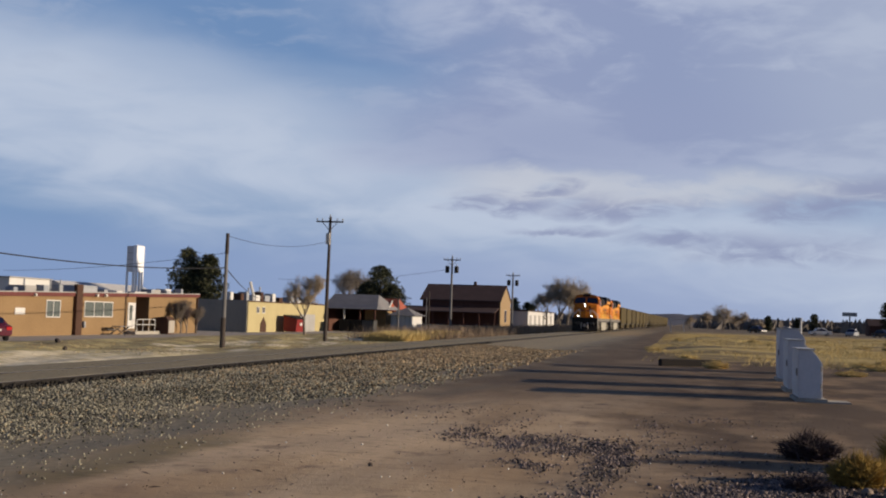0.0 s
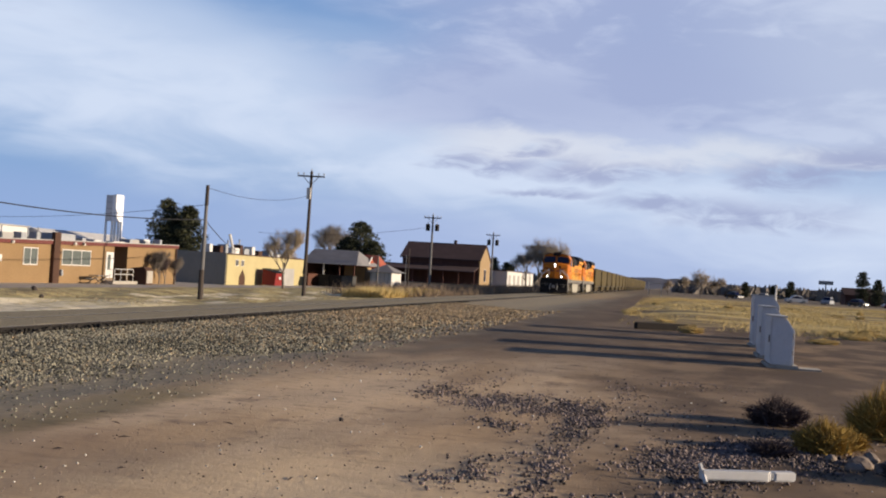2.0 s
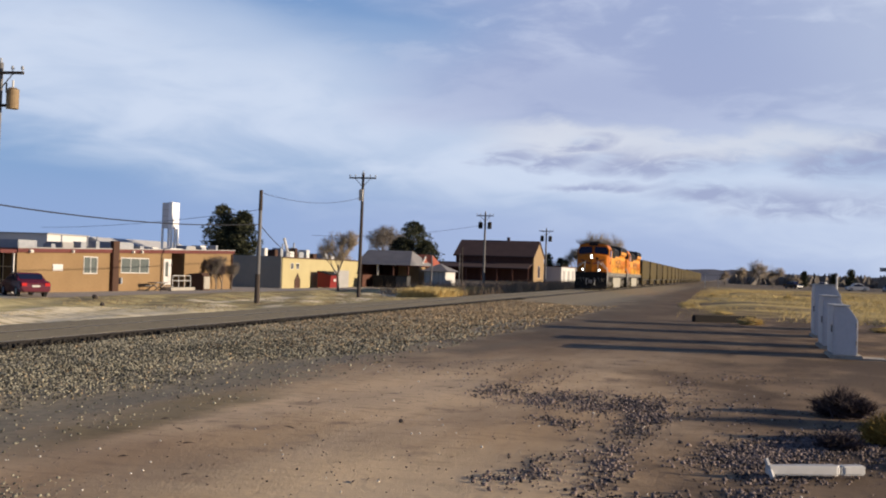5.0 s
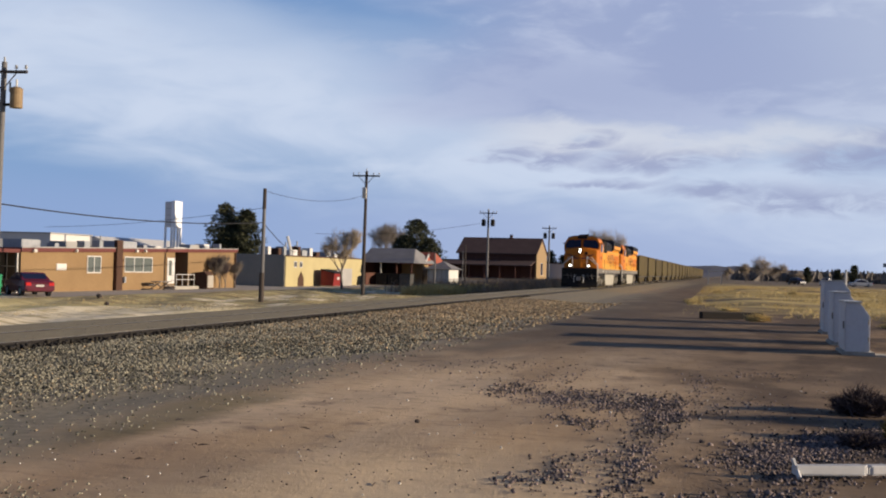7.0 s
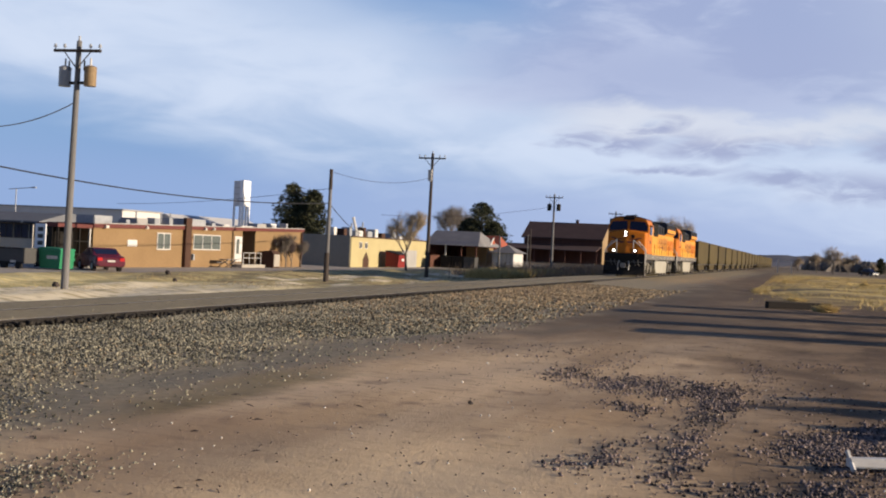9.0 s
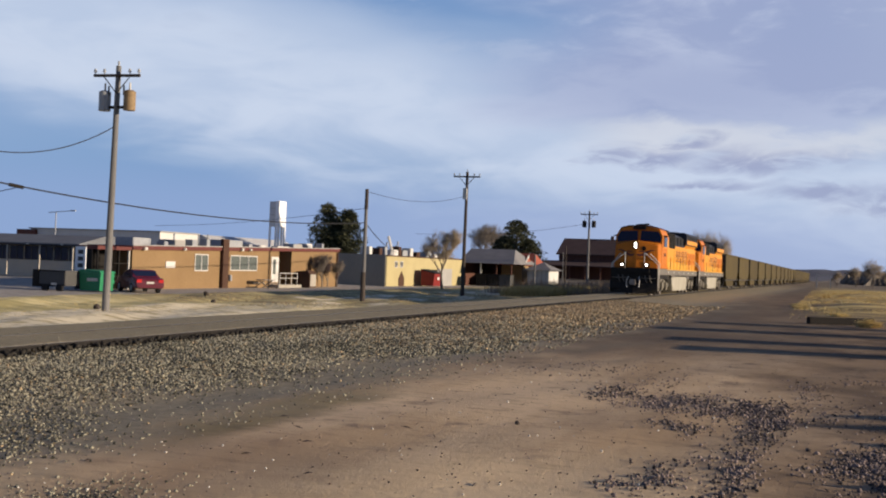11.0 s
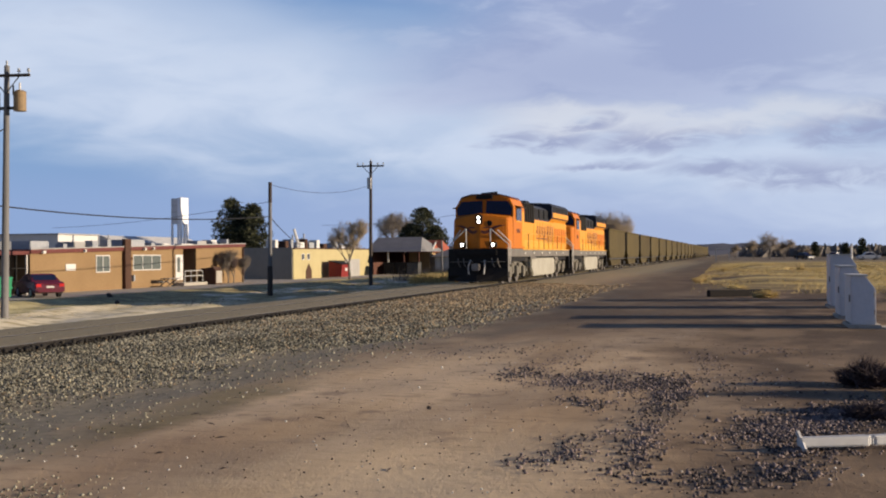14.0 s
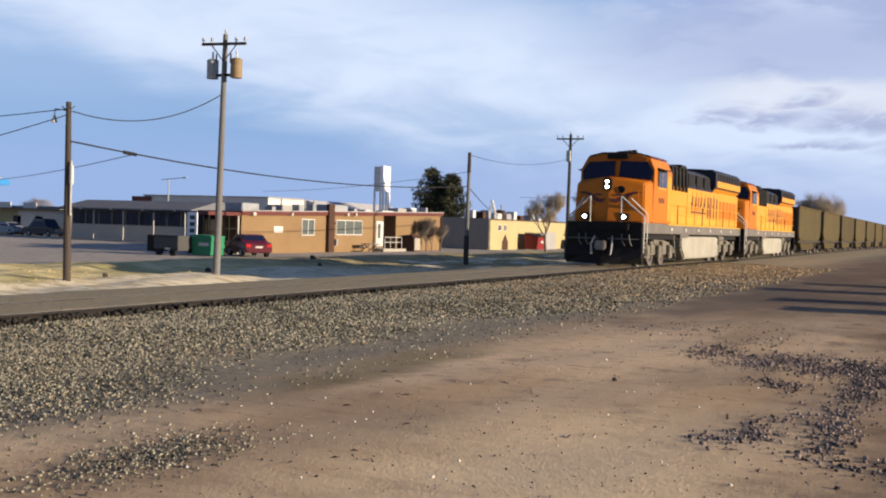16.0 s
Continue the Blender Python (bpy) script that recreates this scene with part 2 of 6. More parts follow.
DARKPOLE = mat("dark_pole_wood", (0.07, 0.055, 0.045), (0.045, 0.036, 0.03), rough=0.9, scale=2, fine=18, stretch=(4, 4, 0.3))
CREOSOTE = mat("creosoted_timber", (0.016, 0.012, 0.010), (0.010, 0.008, 0.007), rough=0.9, fine=18, stretch=(3, 0.4, 3))
CABLE = mat("black_cable", (0.02, 0.02, 0.022), rough=0.7, bump=0)
TRANSF = mat("grey_transformer_paint", (0.33, 0.34, 0.35), (0.25, 0.26, 0.27), rough=0.5, fine=14)
TRANSR = mat("rusty_transformer_paint", (0.27, 0.19, 0.10), (0.19, 0.125, 0.065), rough=0.7, fine=14)
CARRED = mat("dark_red_car_paint", (0.11, 0.014, 0.025), (0.085, 0.011, 0.019), rough=0.25, bump=0, spec=0.6)
CARBLK = mat("black_car_paint", (0.012, 0.013, 0.016), rough=0.25, bump=0, spec=0.6)
RUBBER = mat("black_rubber", (0.015, 0.015, 0.016), rough=0.85)
TAIL = mat("red_tail_lamp", (0.55, 0.03, 0.03), rough=0.2, bump=0)
GREENP = mat("green_dumpster_paint", (0.03, 0.22, 0.10), (0.02, 0.16, 0.075), rough=0.45, fine=12)
REDP = mat("red_dumpster_paint", (0.216, 0.021, 0.018), (0.162, 0.0168, 0.015), rough=0.5, fine=12)
GREYBOX = mat("dark_grey_box_paint", (0.07, 0.068, 0.065), rough=0.6, fine=12)
CABINET = mat("grey_cabinet_paint", (0.60, 0.585, 0.58), (0.52, 0.51, 0.505), rough=0.5, scale=1, fine=12, bump=0.05)
CONCRETE = mat("pale_concrete", (0.36, 0.33, 0.28), (0.27, 0.245, 0.205), rough=0.9, fine=20)
BARK = mat("grey_bark", (0.19, 0.16, 0.13), (0.12, 0.10, 0.08), rough=0.95, fine=20)
BRUSH = mat("brown_brush", (0.30, 0.22, 0.145), (0.17, 0.125, 0.085), rough=0.95, island=0.6, bump=0)
TWIG = mat("bare_twig", (0.31, 0.25, 0.175), (0.21, 0.165, 0.115), rough=0.95, island=0.5, bump=0)
NEEDLE = mat("pine_needle", (0.085, 0.085, 0.038), (0.022, 0.028, 0.016), rough=0.8, scale=0.6, island=0.7, bump=0)
DRYGRASS = mat("dry_yellow_grass", (0.60, 0.46, 0.20), (0.45, 0.335, 0.13), rough=0.95, scale=0.15, fine=1.0, island=0.35, bump=0)
RUSTBUSH = mat("ochre_dry_bush", (0.38, 0.255, 0.06), (0.22, 0.14, 0.035), rough=0.95, island=0.6, bump=0)
DEADWEED = mat("dead_weed", (0.34, 0.265, 0.14), (0.18, 0.135, 0.08), rough=0.95, island=0.6, bump=0)
GREYEND = mat("warm_grey_end_wall", (0.27, 0.245, 0.20), (0.225, 0.205, 0.17), rough=0.9, scale=0.4, fine=5, stretch=(1, 1, 0.3))
BLUESIGN = mat("blue_canopy_paint", (0.03, 0.22, 0.50), (0.025, 0.18, 0.42), rough=0.5)
DARKBUSH = mat("dark_dead_bush", (0.085, 0.062, 0.06), (0.045, 0.033, 0.033), rough=0.95, island=0.6, bump=0)
ROCKM = mat("brown_rock", (0.25, 0.195, 0.15), (0.15, 0.115, 0.09), rough=0.9, fine=8, bump=0.4)
PALEBITS = mat("off_white_stone", (0.72, 0.68, 0.60), rough=0.9)
RIDGE = mat("hazy_far_hills", (0.13, 0.13, 0.15), (0.10, 0.105, 0.125), rough=1, scale=0.01, fine=0.08, bump=0)
FARTREE = mat("far_brown_trees", (0.21, 0.18, 0.15), (0.14, 0.125, 0.11), rough=1, scale=0.08, fine=0.6, island=0.5, bump=0)


def ground_material():
    """Dirt, ballast dust, dry turf and lot asphalt, each in its own stretch of the plan, with ragged borders."""
    m = bpy.data.materials.new("dirt_and_gravel")
    m.use_nodes = True
    nt = m.node_tree
    N, Lk = nt.nodes, nt.links
    bs = N["Principled BSDF"]
    bs.inputs["Roughness"].default_value, bs.inputs["Specular IOR Level"].default_value = 0.95, 0.15
    pos = N.new("ShaderNodeNewGeometry").outputs["Position"]
    sp = N.new("ShaderNodeSeparateXYZ")
    Lk.new(pos, sp.inputs[0])

    def noise(scale, detail=6, stretch=(1, 1, 1)):
        mp = N.new("ShaderNodeMapping")
        mp.inputs["Scale"].default_value = stretch
        Lk.new(pos, mp.inputs[0])
        n = N.new("ShaderNodeTexNoise")
        n.inputs["Scale"].default_value, n.inputs["Detail"].default_value, n.inputs["Roughness"].default_value = scale, detail, 0.6
        Lk.new(mp.outputs[0], n.inputs["Vector"])
        return n.outputs["Fac"]

    def op(kind, a, b, clamp=False):
        n = N.new("ShaderNodeMath")
        n.operation, n.use_clamp = kind, clamp
        for i, v in enumerate((a, b)):
            if isinstance(v, (int, float)):
                n.inputs[i].default_value = v
            else:
                Lk.new(v, n.inputs[i])
        return n.outputs[0]

    def step(v, lo, hi):
        n = N.new("ShaderNodeMapRange")
        n.interpolation_type = "SMOOTHSTEP"
        Lk.new(v, n.inputs["Value"])
        n.inputs["From Min"].default_value, n.inputs["From Max"].default_value = lo, hi
        return n.outputs[0]

    def mix(f, a, b):
        n = N.new("ShaderNodeMix")
        n.data_type = "RGBA"
        for s, v in ((n.inputs[0], f), (n.inputs[6], a), (n.inputs[7], b)):
            if isinstance(v, tuple):
                s.default_value = (*v, 1)
            elif isinstance(v, (int, float)):
                s.default_value = v
            else:
                Lk.new(v, s)
        return n.outputs[2]

    wob = noise(0.35, 5)
    wob2 = noise(1.4, 6)
    streak = noise(0.4, 4, (1.5, 0.3, 1))
    fine = noise(9, 8)
    x = op("ADD", sp.outputs[0], op("MULTIPLY", op("SUBTRACT", wob, 0.5), 4.0))
    x = op("ADD", x, op("MULTIPLY", op("SUBTRACT", wob2, 0.5), 1.2))
    y = op("ADD", sp.outputs[1], op("MULTIPLY", op("SUBTRACT", wob, 0.5), 10.0))
    dirt = mix(step(streak, 0.35, 0.65), (0.44, 0.30, 0.165), (0.64, 0.465, 0.28))
    dirt = mix(step(wob2, 0.56, 0.74), dirt, (0.25, 0.175, 0.115))
    dirt = mix(op("MULTIPLY", step(noise(4.5, 5, (0.5, 1.6, 1)), 0.52, 0.66), 0.45), dirt, (0.24, 0.160, 0.095))
    dirt = mix(op("MULTIPLY", step(noise(70, 2), 0.58, 0.70), 0.5), dirt, (0.60, 0.50, 0.36))
    dirt = mix(op("MULTIPLY", step(noise(26, 3), 0.60, 0.70), 0.45), dirt, (0.15, 0.105, 0.075))
    dirt = mix(op("MULTIPLY", step(noise(0.22, 3, (1.0, 0.45, 1)), 0.50, 0.62), 0.5), dirt, (0.25, 0.165, 0.10))
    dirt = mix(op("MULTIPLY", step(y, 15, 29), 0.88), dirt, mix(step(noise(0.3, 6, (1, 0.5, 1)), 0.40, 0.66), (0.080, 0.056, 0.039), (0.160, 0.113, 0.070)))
    worn = op("MULTIPLY", step(sp.outputs[1], 11.5, 6.5), op("MULTIPLY", step(sp.outputs[0], -0.4, -1.6), step(sp.outputs[0], -5.2, -2.6)))
    dirt = mix(op("MULTIPLY", worn, op("ADD", 0.45, op("MULTIPLY", step(noise(1.1, 6, (0.5, 1.4, 1)), 0.36, 0.6), 0.45))), dirt, (0.72, 0.54, 0.32))
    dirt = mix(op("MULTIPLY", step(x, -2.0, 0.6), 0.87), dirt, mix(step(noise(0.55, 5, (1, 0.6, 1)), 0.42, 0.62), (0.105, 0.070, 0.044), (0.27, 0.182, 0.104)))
    nx = op("ADD", sp.outputs[0], op("MULTIPLY", op("SUBTRACT", wob2, 0.5), 0.5))
    rut = op("MULTIPLY", op("MULTIPLY", step(nx, -6.5, -6.0), step(nx, -5.2, -5.6)), op("MULTIPLY", step(sp.outputs[1], 14.5, 12.0), step(sp.outputs[1], 7.5, 9.5)))
    dirt = mix(op("MULTIPLY", rut, 0.8), dirt, mix(step(wob2, 0.4, 0.6), (0.10, 0.082, 0.036), (0.22, 0.175, 0.085)))
    ashy = op("MULTIPLY", op("MULTIPLY", step(x, -3.4, -5.0), step(sp.outputs[1], 15.5, 20.0)), step(noise(0.9, 6, (1, 0.4, 1)), 0.30, 0.60))
    dirt = mix(op("MULTIPLY", ashy, 0.55), dirt, (0.13, 0.112, 0.085))
    grav = mix(step(fine, 0.35, 0.65), (0.17, 0.148, 0.092), (0.33, 0.285, 0.19))
    col = mix(step(x, -5.6, -7.0), dirt, grav)
    col = mix(op("MULTIPLY", step(x, -5.0, -6.4), 0.4), col, (0.36, 0.285, 0.185))
    bed = mix(step(fine, 0.3, 0.7), (0.255, 0.21, 0.125), (0.345, 0.285, 0.175))
    col = mix(step(sp.outputs[0], -11.6, -12.0), col, bed)
    turf = mix(step(noise(0.7, 7, (0.5, 1.3, 1)), 0.38, 0.62), (0.46, 0.38, 0.16), (0.78, 0.65, 0.32))
    weedy = mix(step(noise(0.9, 7, (0.6, 1.4, 1)), 0.40, 0.62), (0.26, 0.20, 0.10), (0.52, 0.43, 0.20))
    turf = mix(op("MULTIPLY", step(y, 44, 58), 0.92), turf, weedy)
    col = mix(step(sp.outputs[0], -14.6, -15.6), col, turf)
    pale = mix(step(noise(1.2, 6, (0.7, 1.3, 1)), 0.38, 0.54), (0.50, 0.40, 0.21), (0.86, 0.74, 0.50))
    shelf = op("ADD", x, op("MULTIPLY", sp.outputs[1], 0.07))
    inpale = op("MULTIPLY", step(shelf, -19.5, -21.5), step(shelf, -28.4, -27.7))
    patchy = op("MAXIMUM", step(y, 60, 44), op("MULTIPLY", step(noise(0.5, 6, (1, 0.5, 1)), 0.50, 0.58), step(y, 130, 100)))
    col = mix(op("MULTIPLY", inpale, patchy), col, pale)
    lot = mix(step(wob2, 0.3, 0.7), (0.33, 0.29, 0.24), (0.45, 0.395, 0.32))
    col = mix(step(x, -40.0, -42.0), col, lot)
    # the yellow field beyond the cabinets
    field = mix(step(noise(0.16, 7, (0.45, 1.5, 1)), 0.42, 0.58), (0.20, 0.145, 0.075), (0.60, 0.45, 0.17))
    inf = op("MULTIPLY", step(y, 46, 60), step(op("ADD", x, op("MULTIPLY", y, 0.015)), -1.6, 1.2))
    col = mix(inf, col, field)
    far = mix(step(wob, 0.35, 0.65), (0.13, 0.10, 0.075), (0.26, 0.20, 0.12))
    col = mix(step(sp.outputs[1], 170, 260), col, far)
    # dark damp stains round the gravel
    col = mix(op("MULTIPLY", step(noise(0.8, 7), 0.60, 0.74), 0.30), col, (0.13, 0.095, 0.070))
    Lk.new(col, bs.inputs["Base Color"])
    bp = N.new("ShaderNodeBump")
    bp.inputs["Strength"].default_value, bp.inputs["Distance"].default_value = 0.30, 0.035
    Lk.new(op("ADD", op("ADD", fine, op("MULTIPLY", noise(45, 4), 0.7)), op("MULTIPLY", wob2, 0.6)), bp.inputs["Height"])
    Lk.new(bp.outputs[0], bs.inputs["Normal"])
    return m


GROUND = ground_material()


# ---- mesh helpers ----
def part(name, bm, material, parent=None, label="", smooth=False):
    me = bpy.data.meshes.new(name)
    bm.to_mesh(me)
    bm.free()
    me.materials.append(material)
    if smooth:
        for p in me.polygons:
            p.use_smooth = True
    ob = new(name, me)
    ob.parent = parent
    if label:
        ob["label"] = label
    return ob


def thing(name, at, label, category, turn=0.0, group=""):
    ob = new(name)
    ob.matrix_basis = pose(*at, 0, 0, turn)
    return tagged(ob, label, category, group)


def box(bm, x0, x1, y0, y1, z0, z1, bevel=0.0):
    vs = bmesh.ops.create_cube(bm, size=1, matrix=Matrix.Translation(((x0 + x1) / 2, (y0 + y1) / 2, (z0 + z1) / 2)) @ Matrix.Diagonal((abs(x1 - x0), abs(y1 - y0), abs(z1 - z0), 1)))["verts"]
    if bevel:
        es = {e for v in vs for e in v.link_edges}
        bmesh.ops.bevel(bm, geom=list(es), offset=bevel, segments=2, affect="EDGES")
    return bm


def bx(*a, bevel=0.0):
    return box(bmesh.new(), *a, bevel=bevel)


def prism(outline, axis, a, b, bm=None):
    """An outline of two coordinates drawn out along an axis from a to b."""
    bm = bm or bmesh.new()

    def put(u, v, w):
        return {"x": (w, u, v), "y": (u, w, v), "z": (u, v, w)}[axis]
    lo = [bm.verts.new(put(u, v, a)) for u, v in outline]
    hi = [bm.verts.new(put(u, v, b)) for u, v in outline]
    n = len(outline)
    bm.faces.new(lo)
    bm.faces.new(hi[::-1])
    for i in range(n):
        bm.faces.new((lo[i], hi[i], hi[(i + 1) % n], lo[(i + 1) % n]))
    bmesh.ops.recalc_face_normals(bm, faces=bm.faces)
    return bm


def rod(bm, p, q, r, r2=None, n=6):
    p, q = Vector(p), Vector(q)
    d = q - p
    bmesh.ops.create_cone(bm, cap_ends=True, segments=n, radius1=r, radius2=r if r2 is None else r2, depth=d.length,
                          matrix=Matrix.Translation((p + q) / 2) @ d.to_track_quat("Z", "Y").to_matrix().to_4x4())
    return bm


def rods(pairs, r, n=6):
    bm = bmesh.new()
    for p, q in pairs:
        rod(bm, p, q, r, n=n)
    return bm


def soup(name, verts, faces, material, parent=None):
    """A mesh from arrays of corners and of equal-sided faces."""
    me = bpy.data.meshes.new(name)
    verts, faces = np.asarray(verts, np.float32), np.asarray(faces, np.int32)
    k = faces.shape[1]
    me.vertices.add(len(verts))
    me.vertices.foreach_set("co", verts.ravel())
    me.loops.add(faces.size)
    me.loops.foreach_set("vertex_index", faces.ravel())
    me.polygons.add(len(faces))
    me.polygons.foreach_set("loop_start", np.arange(0, faces.size, k, dtype=np.int32))
    me.update(calc_edges=True)
    me.validate()
    me.materials.append(material)
    ob = new(name, me)
    ob.parent = parent
    return ob


# ---- ground ----
TX, RT = -12.46, 0.21          # the track's middle, and the rail's top


def gz(x, y):
    """The lie of the land: level by the camera, a low track bed, and the town lower beyond it."""
    def ss(a, b, v):
        t = np.clip((v - a) / (b - a), 0, 1)
        return t * t * (3 - 2 * t)
    z = 0.03 * ss(-8.5, -10.3, x) - 0.06 * ss(-6.0, -7.5, x) * (1 - ss(-8.0, -9.8, x))
    z = z + 0.06 * ss(-10.4, -11.6, x)
    z = z + 0.11 * ss(-11.76, -11.80, x)
    z = z - 1.03 * ss(-14.5, -19.0, x)
    z = z + 0.10 * ss(-33, -37, x) * (1 - ss(-39, -41, x))
    z = z + 0.34 * ss(50, 75, y) * ss(-3, 2, x) * (1 - ss(120, 190, y)) * (1 + 0.35 * np.sin(x * 0.5 + 1.0) * np.sin(y * 0.13 + x * 0.12))
    hump = ss(-21.5, -24, x) * (1 - ss(-38, -41, x)) * (1 - ss(110, 150, y))
    z = z + 0.10 * hump * (np.sin(x * 0.83 + 0.6 * np.sin(y * 0.21)) * np.sin(y * 0.37 + x * 0.2) + 0.6 * np.sin(x * 1.7 + y * 0.9) * np.sin(y * 0.71 - x * 0.6))
    near = np.exp(-((x + 1) ** 2 + (y - 12) ** 2) / 200)
    z = z + 0.018 * near * (np.sin(x * 2.1 + y * 0.7) * np.sin(y * 1.7 - x))
    return z


def axis_steps(limits):
    out = []
    for a, b, s in limits:
        out += list(np.arange(a, b, s))
    return np.array(out + [limits[-1][1]])


def build_ground():
    xs = axis_steps([(-4000, -400, 400), (-400, -60, 20), (-60, -41, 1.0), (-41, -12.2, 0.4), (-12.2, -11.4, 0.06), (-11.4, -5, 0.4), (-5, 6, 0.25), (6, 30, 1.5), (30, 400, 20), (400, 4000, 400)])
    ys = axis_steps([(-600, -40, 60), (-40, 2, 3), (2, 20, 0.3), (20, 110, 0.8), (110, 200, 4), (200, 600, 25), (600, 4800, 300)])
    X, Y = np.meshgrid(xs, ys)
    V = np.stack([X, Y, gz(X, Y)], -1).reshape(-1, 3)
    nx = len(xs)
    i = (np.arange(len(ys) - 1)[:, None] * nx + np.arange(nx - 1)[None]).ravel()
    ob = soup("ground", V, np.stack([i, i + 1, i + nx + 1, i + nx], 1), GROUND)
    for p in ob.data.polygons:
        p.use_smooth = True
    tagged(ob, "dusty tan dirt with grey gravel and dry turf", "ground", kind="structure")


build_ground()


def build_hills():
    rng = np.random.default_rng(3)
    for k, (dist, top) in enumerate(((1500, 9), (2600, 24))):
        xs = np.linspace(-2600, 2600, 240)
        h = top * (0.55 + 0.25 * np.sin(xs / 310 + k) + 0.2 * np.sin(xs / 97 + 2 * k)) + rng.random(240) * top * 0.14
        V = np.concatenate([np.stack([xs, np.full(240, dist + 0.0), np.full(240, -8.0)], 1), np.stack([xs, np.full(240, dist + 120.0), h], 1),
                            np.stack([xs, np.full(240, dist + 600.0), h * 0.8], 1)])
        i = np.arange(239)
        F = np.concatenate([np.stack([i, i + 1, i + 241, i + 240], 1), np.stack([i + 240, i + 241, i + 481, i + 480], 1)])
        tagged(soup("backdrop", V, F, RIDGE), "low hazy hills along the horizon", "hills", kind="structure")


build_hills()


# ---- railway track ----
def build_track():
    tr = thing("railway_track", (TX, 0, RT), "rusty steel rails on weathered wooden ties in ballast", "railway track")
    tr["kind"] = "structure"
    prof = [(-0.075, -0.19), (0.075, -0.19), (0.07, -0.17), (0.012, -0.15), (0.012, -0.045), (0.036, -0.035), (0.036, 0), (-0.036, 0), (-0.036, -0.035), (-0.012, -0.045), (-0.012, -0.15), (-0.07, -0.17)]
    for s in (-1, 1):
        rail = part("rail", prism([(u + s * 0.753, v) for u, v in prof], "y", -60, 900), RAILM, tr)
        part("rail_head", bx(s * 0.753 - 0.03, s * 0.753 + 0.03, -60, 900, 0.0005, 0.003), RAILTOP, rail, "worn bright rail head")
    tie = bx(-1.3, 1.3, -0.115, 0.115, -0.36, -0.185, bevel=0.012)
    first = part("tie", tie, TIEM, tr)
    for i in range(1, 260):
        ob = new("tie", first.data)
        ob.parent = tr
        ob.matrix_basis = pose(random.uniform(-0.05, 0.05), i * 0.56, random.uniform(-0.012, 0.006), 0, 0, random.uniform(-0.8, 0.8))
    plate = part("tie_plate", bx(0.62, 0.89, -0.09, 0.09, -0.195, -0.172), RAILM, tr)
    for i in range(1, 110):
        ob = new("tie_plate", plate.data)
        ob.parent = tr
        ob.matrix_basis = pose(0, i * 0.56, 0)


def stones(name, xy, size, material, label, seed, sink=0.3):
    """Broken stones: jittered eight-cornered lumps lying on the ground."""
    rng = np.random.default_rng(seed)
    n = len(xy)
    c = np.array([[1, 0, 0], [-1, 0, 0], [0, 1, 0], [0, -1, 0], [0, 0, 1], [0, 0, -1]], np.float32) * 1.35
    v = c[None] * (0.6 + 0.6 * rng.random((n, 6, 1))) + 0.35 * (rng.random((n, 6, 3)) - 0.5)
    s = size * (0.5 + rng.random((n, 1, 1)) ** 1.6)
    v = v * s * (0.65 + 0.6 * rng.random((n, 1, 3)))
    q = rng.normal(size=(n, 4))
    q /= np.linalg.norm(q, axis=1)[:, None]
    w, x, y, z = q.T
    R = np.stack([1 - 2 * (y * y + z * z), 2 * (x * y - z * w), 2 * (x * z + y * w), 2 * (x * y + z * w), 1 - 2 * (x * x + z * z), 2 * (y * z - x * w),
                  2 * (x * z - y * w), 2 * (y * z + x * w), 1 - 2 * (x * x + y * y)], 1).reshape(n, 3, 3)
    v = np.einsum("nij,nkj->nki", R, v)
    at = np.concatenate([xy, gz(xy[:, 0], xy[:, 1])[:, None]], 1)
    at[:, 2] += s[:, 0, 0] * sink
    v += at[:, None]
    f = np.array([[0, 2, 4], [2, 1, 4], [1, 3, 4], [3, 0, 4], [2, 0, 5], [1, 2, 5], [3, 1, 5], [0, 3, 5]])
    F = (f[None] + 6 * np.arange(n)[:, None, None]).reshape(-1, 3)
    return tagged(soup(name, v.reshape(-1, 3), F, material), label, "gravel", kind="stuff")


def build_ballast():
    rng = np.random.default_rng(7)
    n = 300000
    y = 4 + 56 * rng.random(n) ** 1.2
    x = -5.6 - 5.95 * rng.random(n)
    edge = -6.9 + 0.7 * np.sin(y * 0.31) + 0.45 * np.sin(y * 0.93 + 1)
    keep = rng.random(n) < np.clip((edge - x) / 2.2 + 0.05, 0.03, 1)
    x, y = x[keep], y[keep]
    size = 0.0115 + 0.020 * np.clip((y - 9) / 30, 0, 1)
    tan = rng.random(len(y)) < np.clip((y - 18) / 26, 0.04, 0.85)
    for some, stone, label in ((~tan, STONE, "grey and olive crushed stone ballast beside the rails"), (tan, TANSTONE, "tan crushed stone ballast beside the rails")):
        stones("ballast", np.stack([x, y], 1)[some], size[some][:, None, None], stone, label, 8)
    # black stones added to draw the dark ragged line along the rail
    k = 9000
    x, y = -11.70 + 0.26 * rng.random(k) ** 1.4, 4 + 60 * rng.random(k)
    bank = rng.random(k) < 0.55 + 0.45 * np.sin(y * 5.6) * np.sin(y * 0.77 + 1)
    stones("ballast", np.stack([x, y], 1)[bank], 0.032, BLACKSTONE, "black stones added for the ragged dark line along the near rail", 10, sink=1.0)
    m = 2200
    y, x = 3 + 50 * rng.random(m), TX + 1.5 * (2 * rng.random(m) - 1)
    stones("ballast", np.stack([x, y], 1), 0.009, STONE, "dusty fine ballast between the rails", 9, sink=0.2)


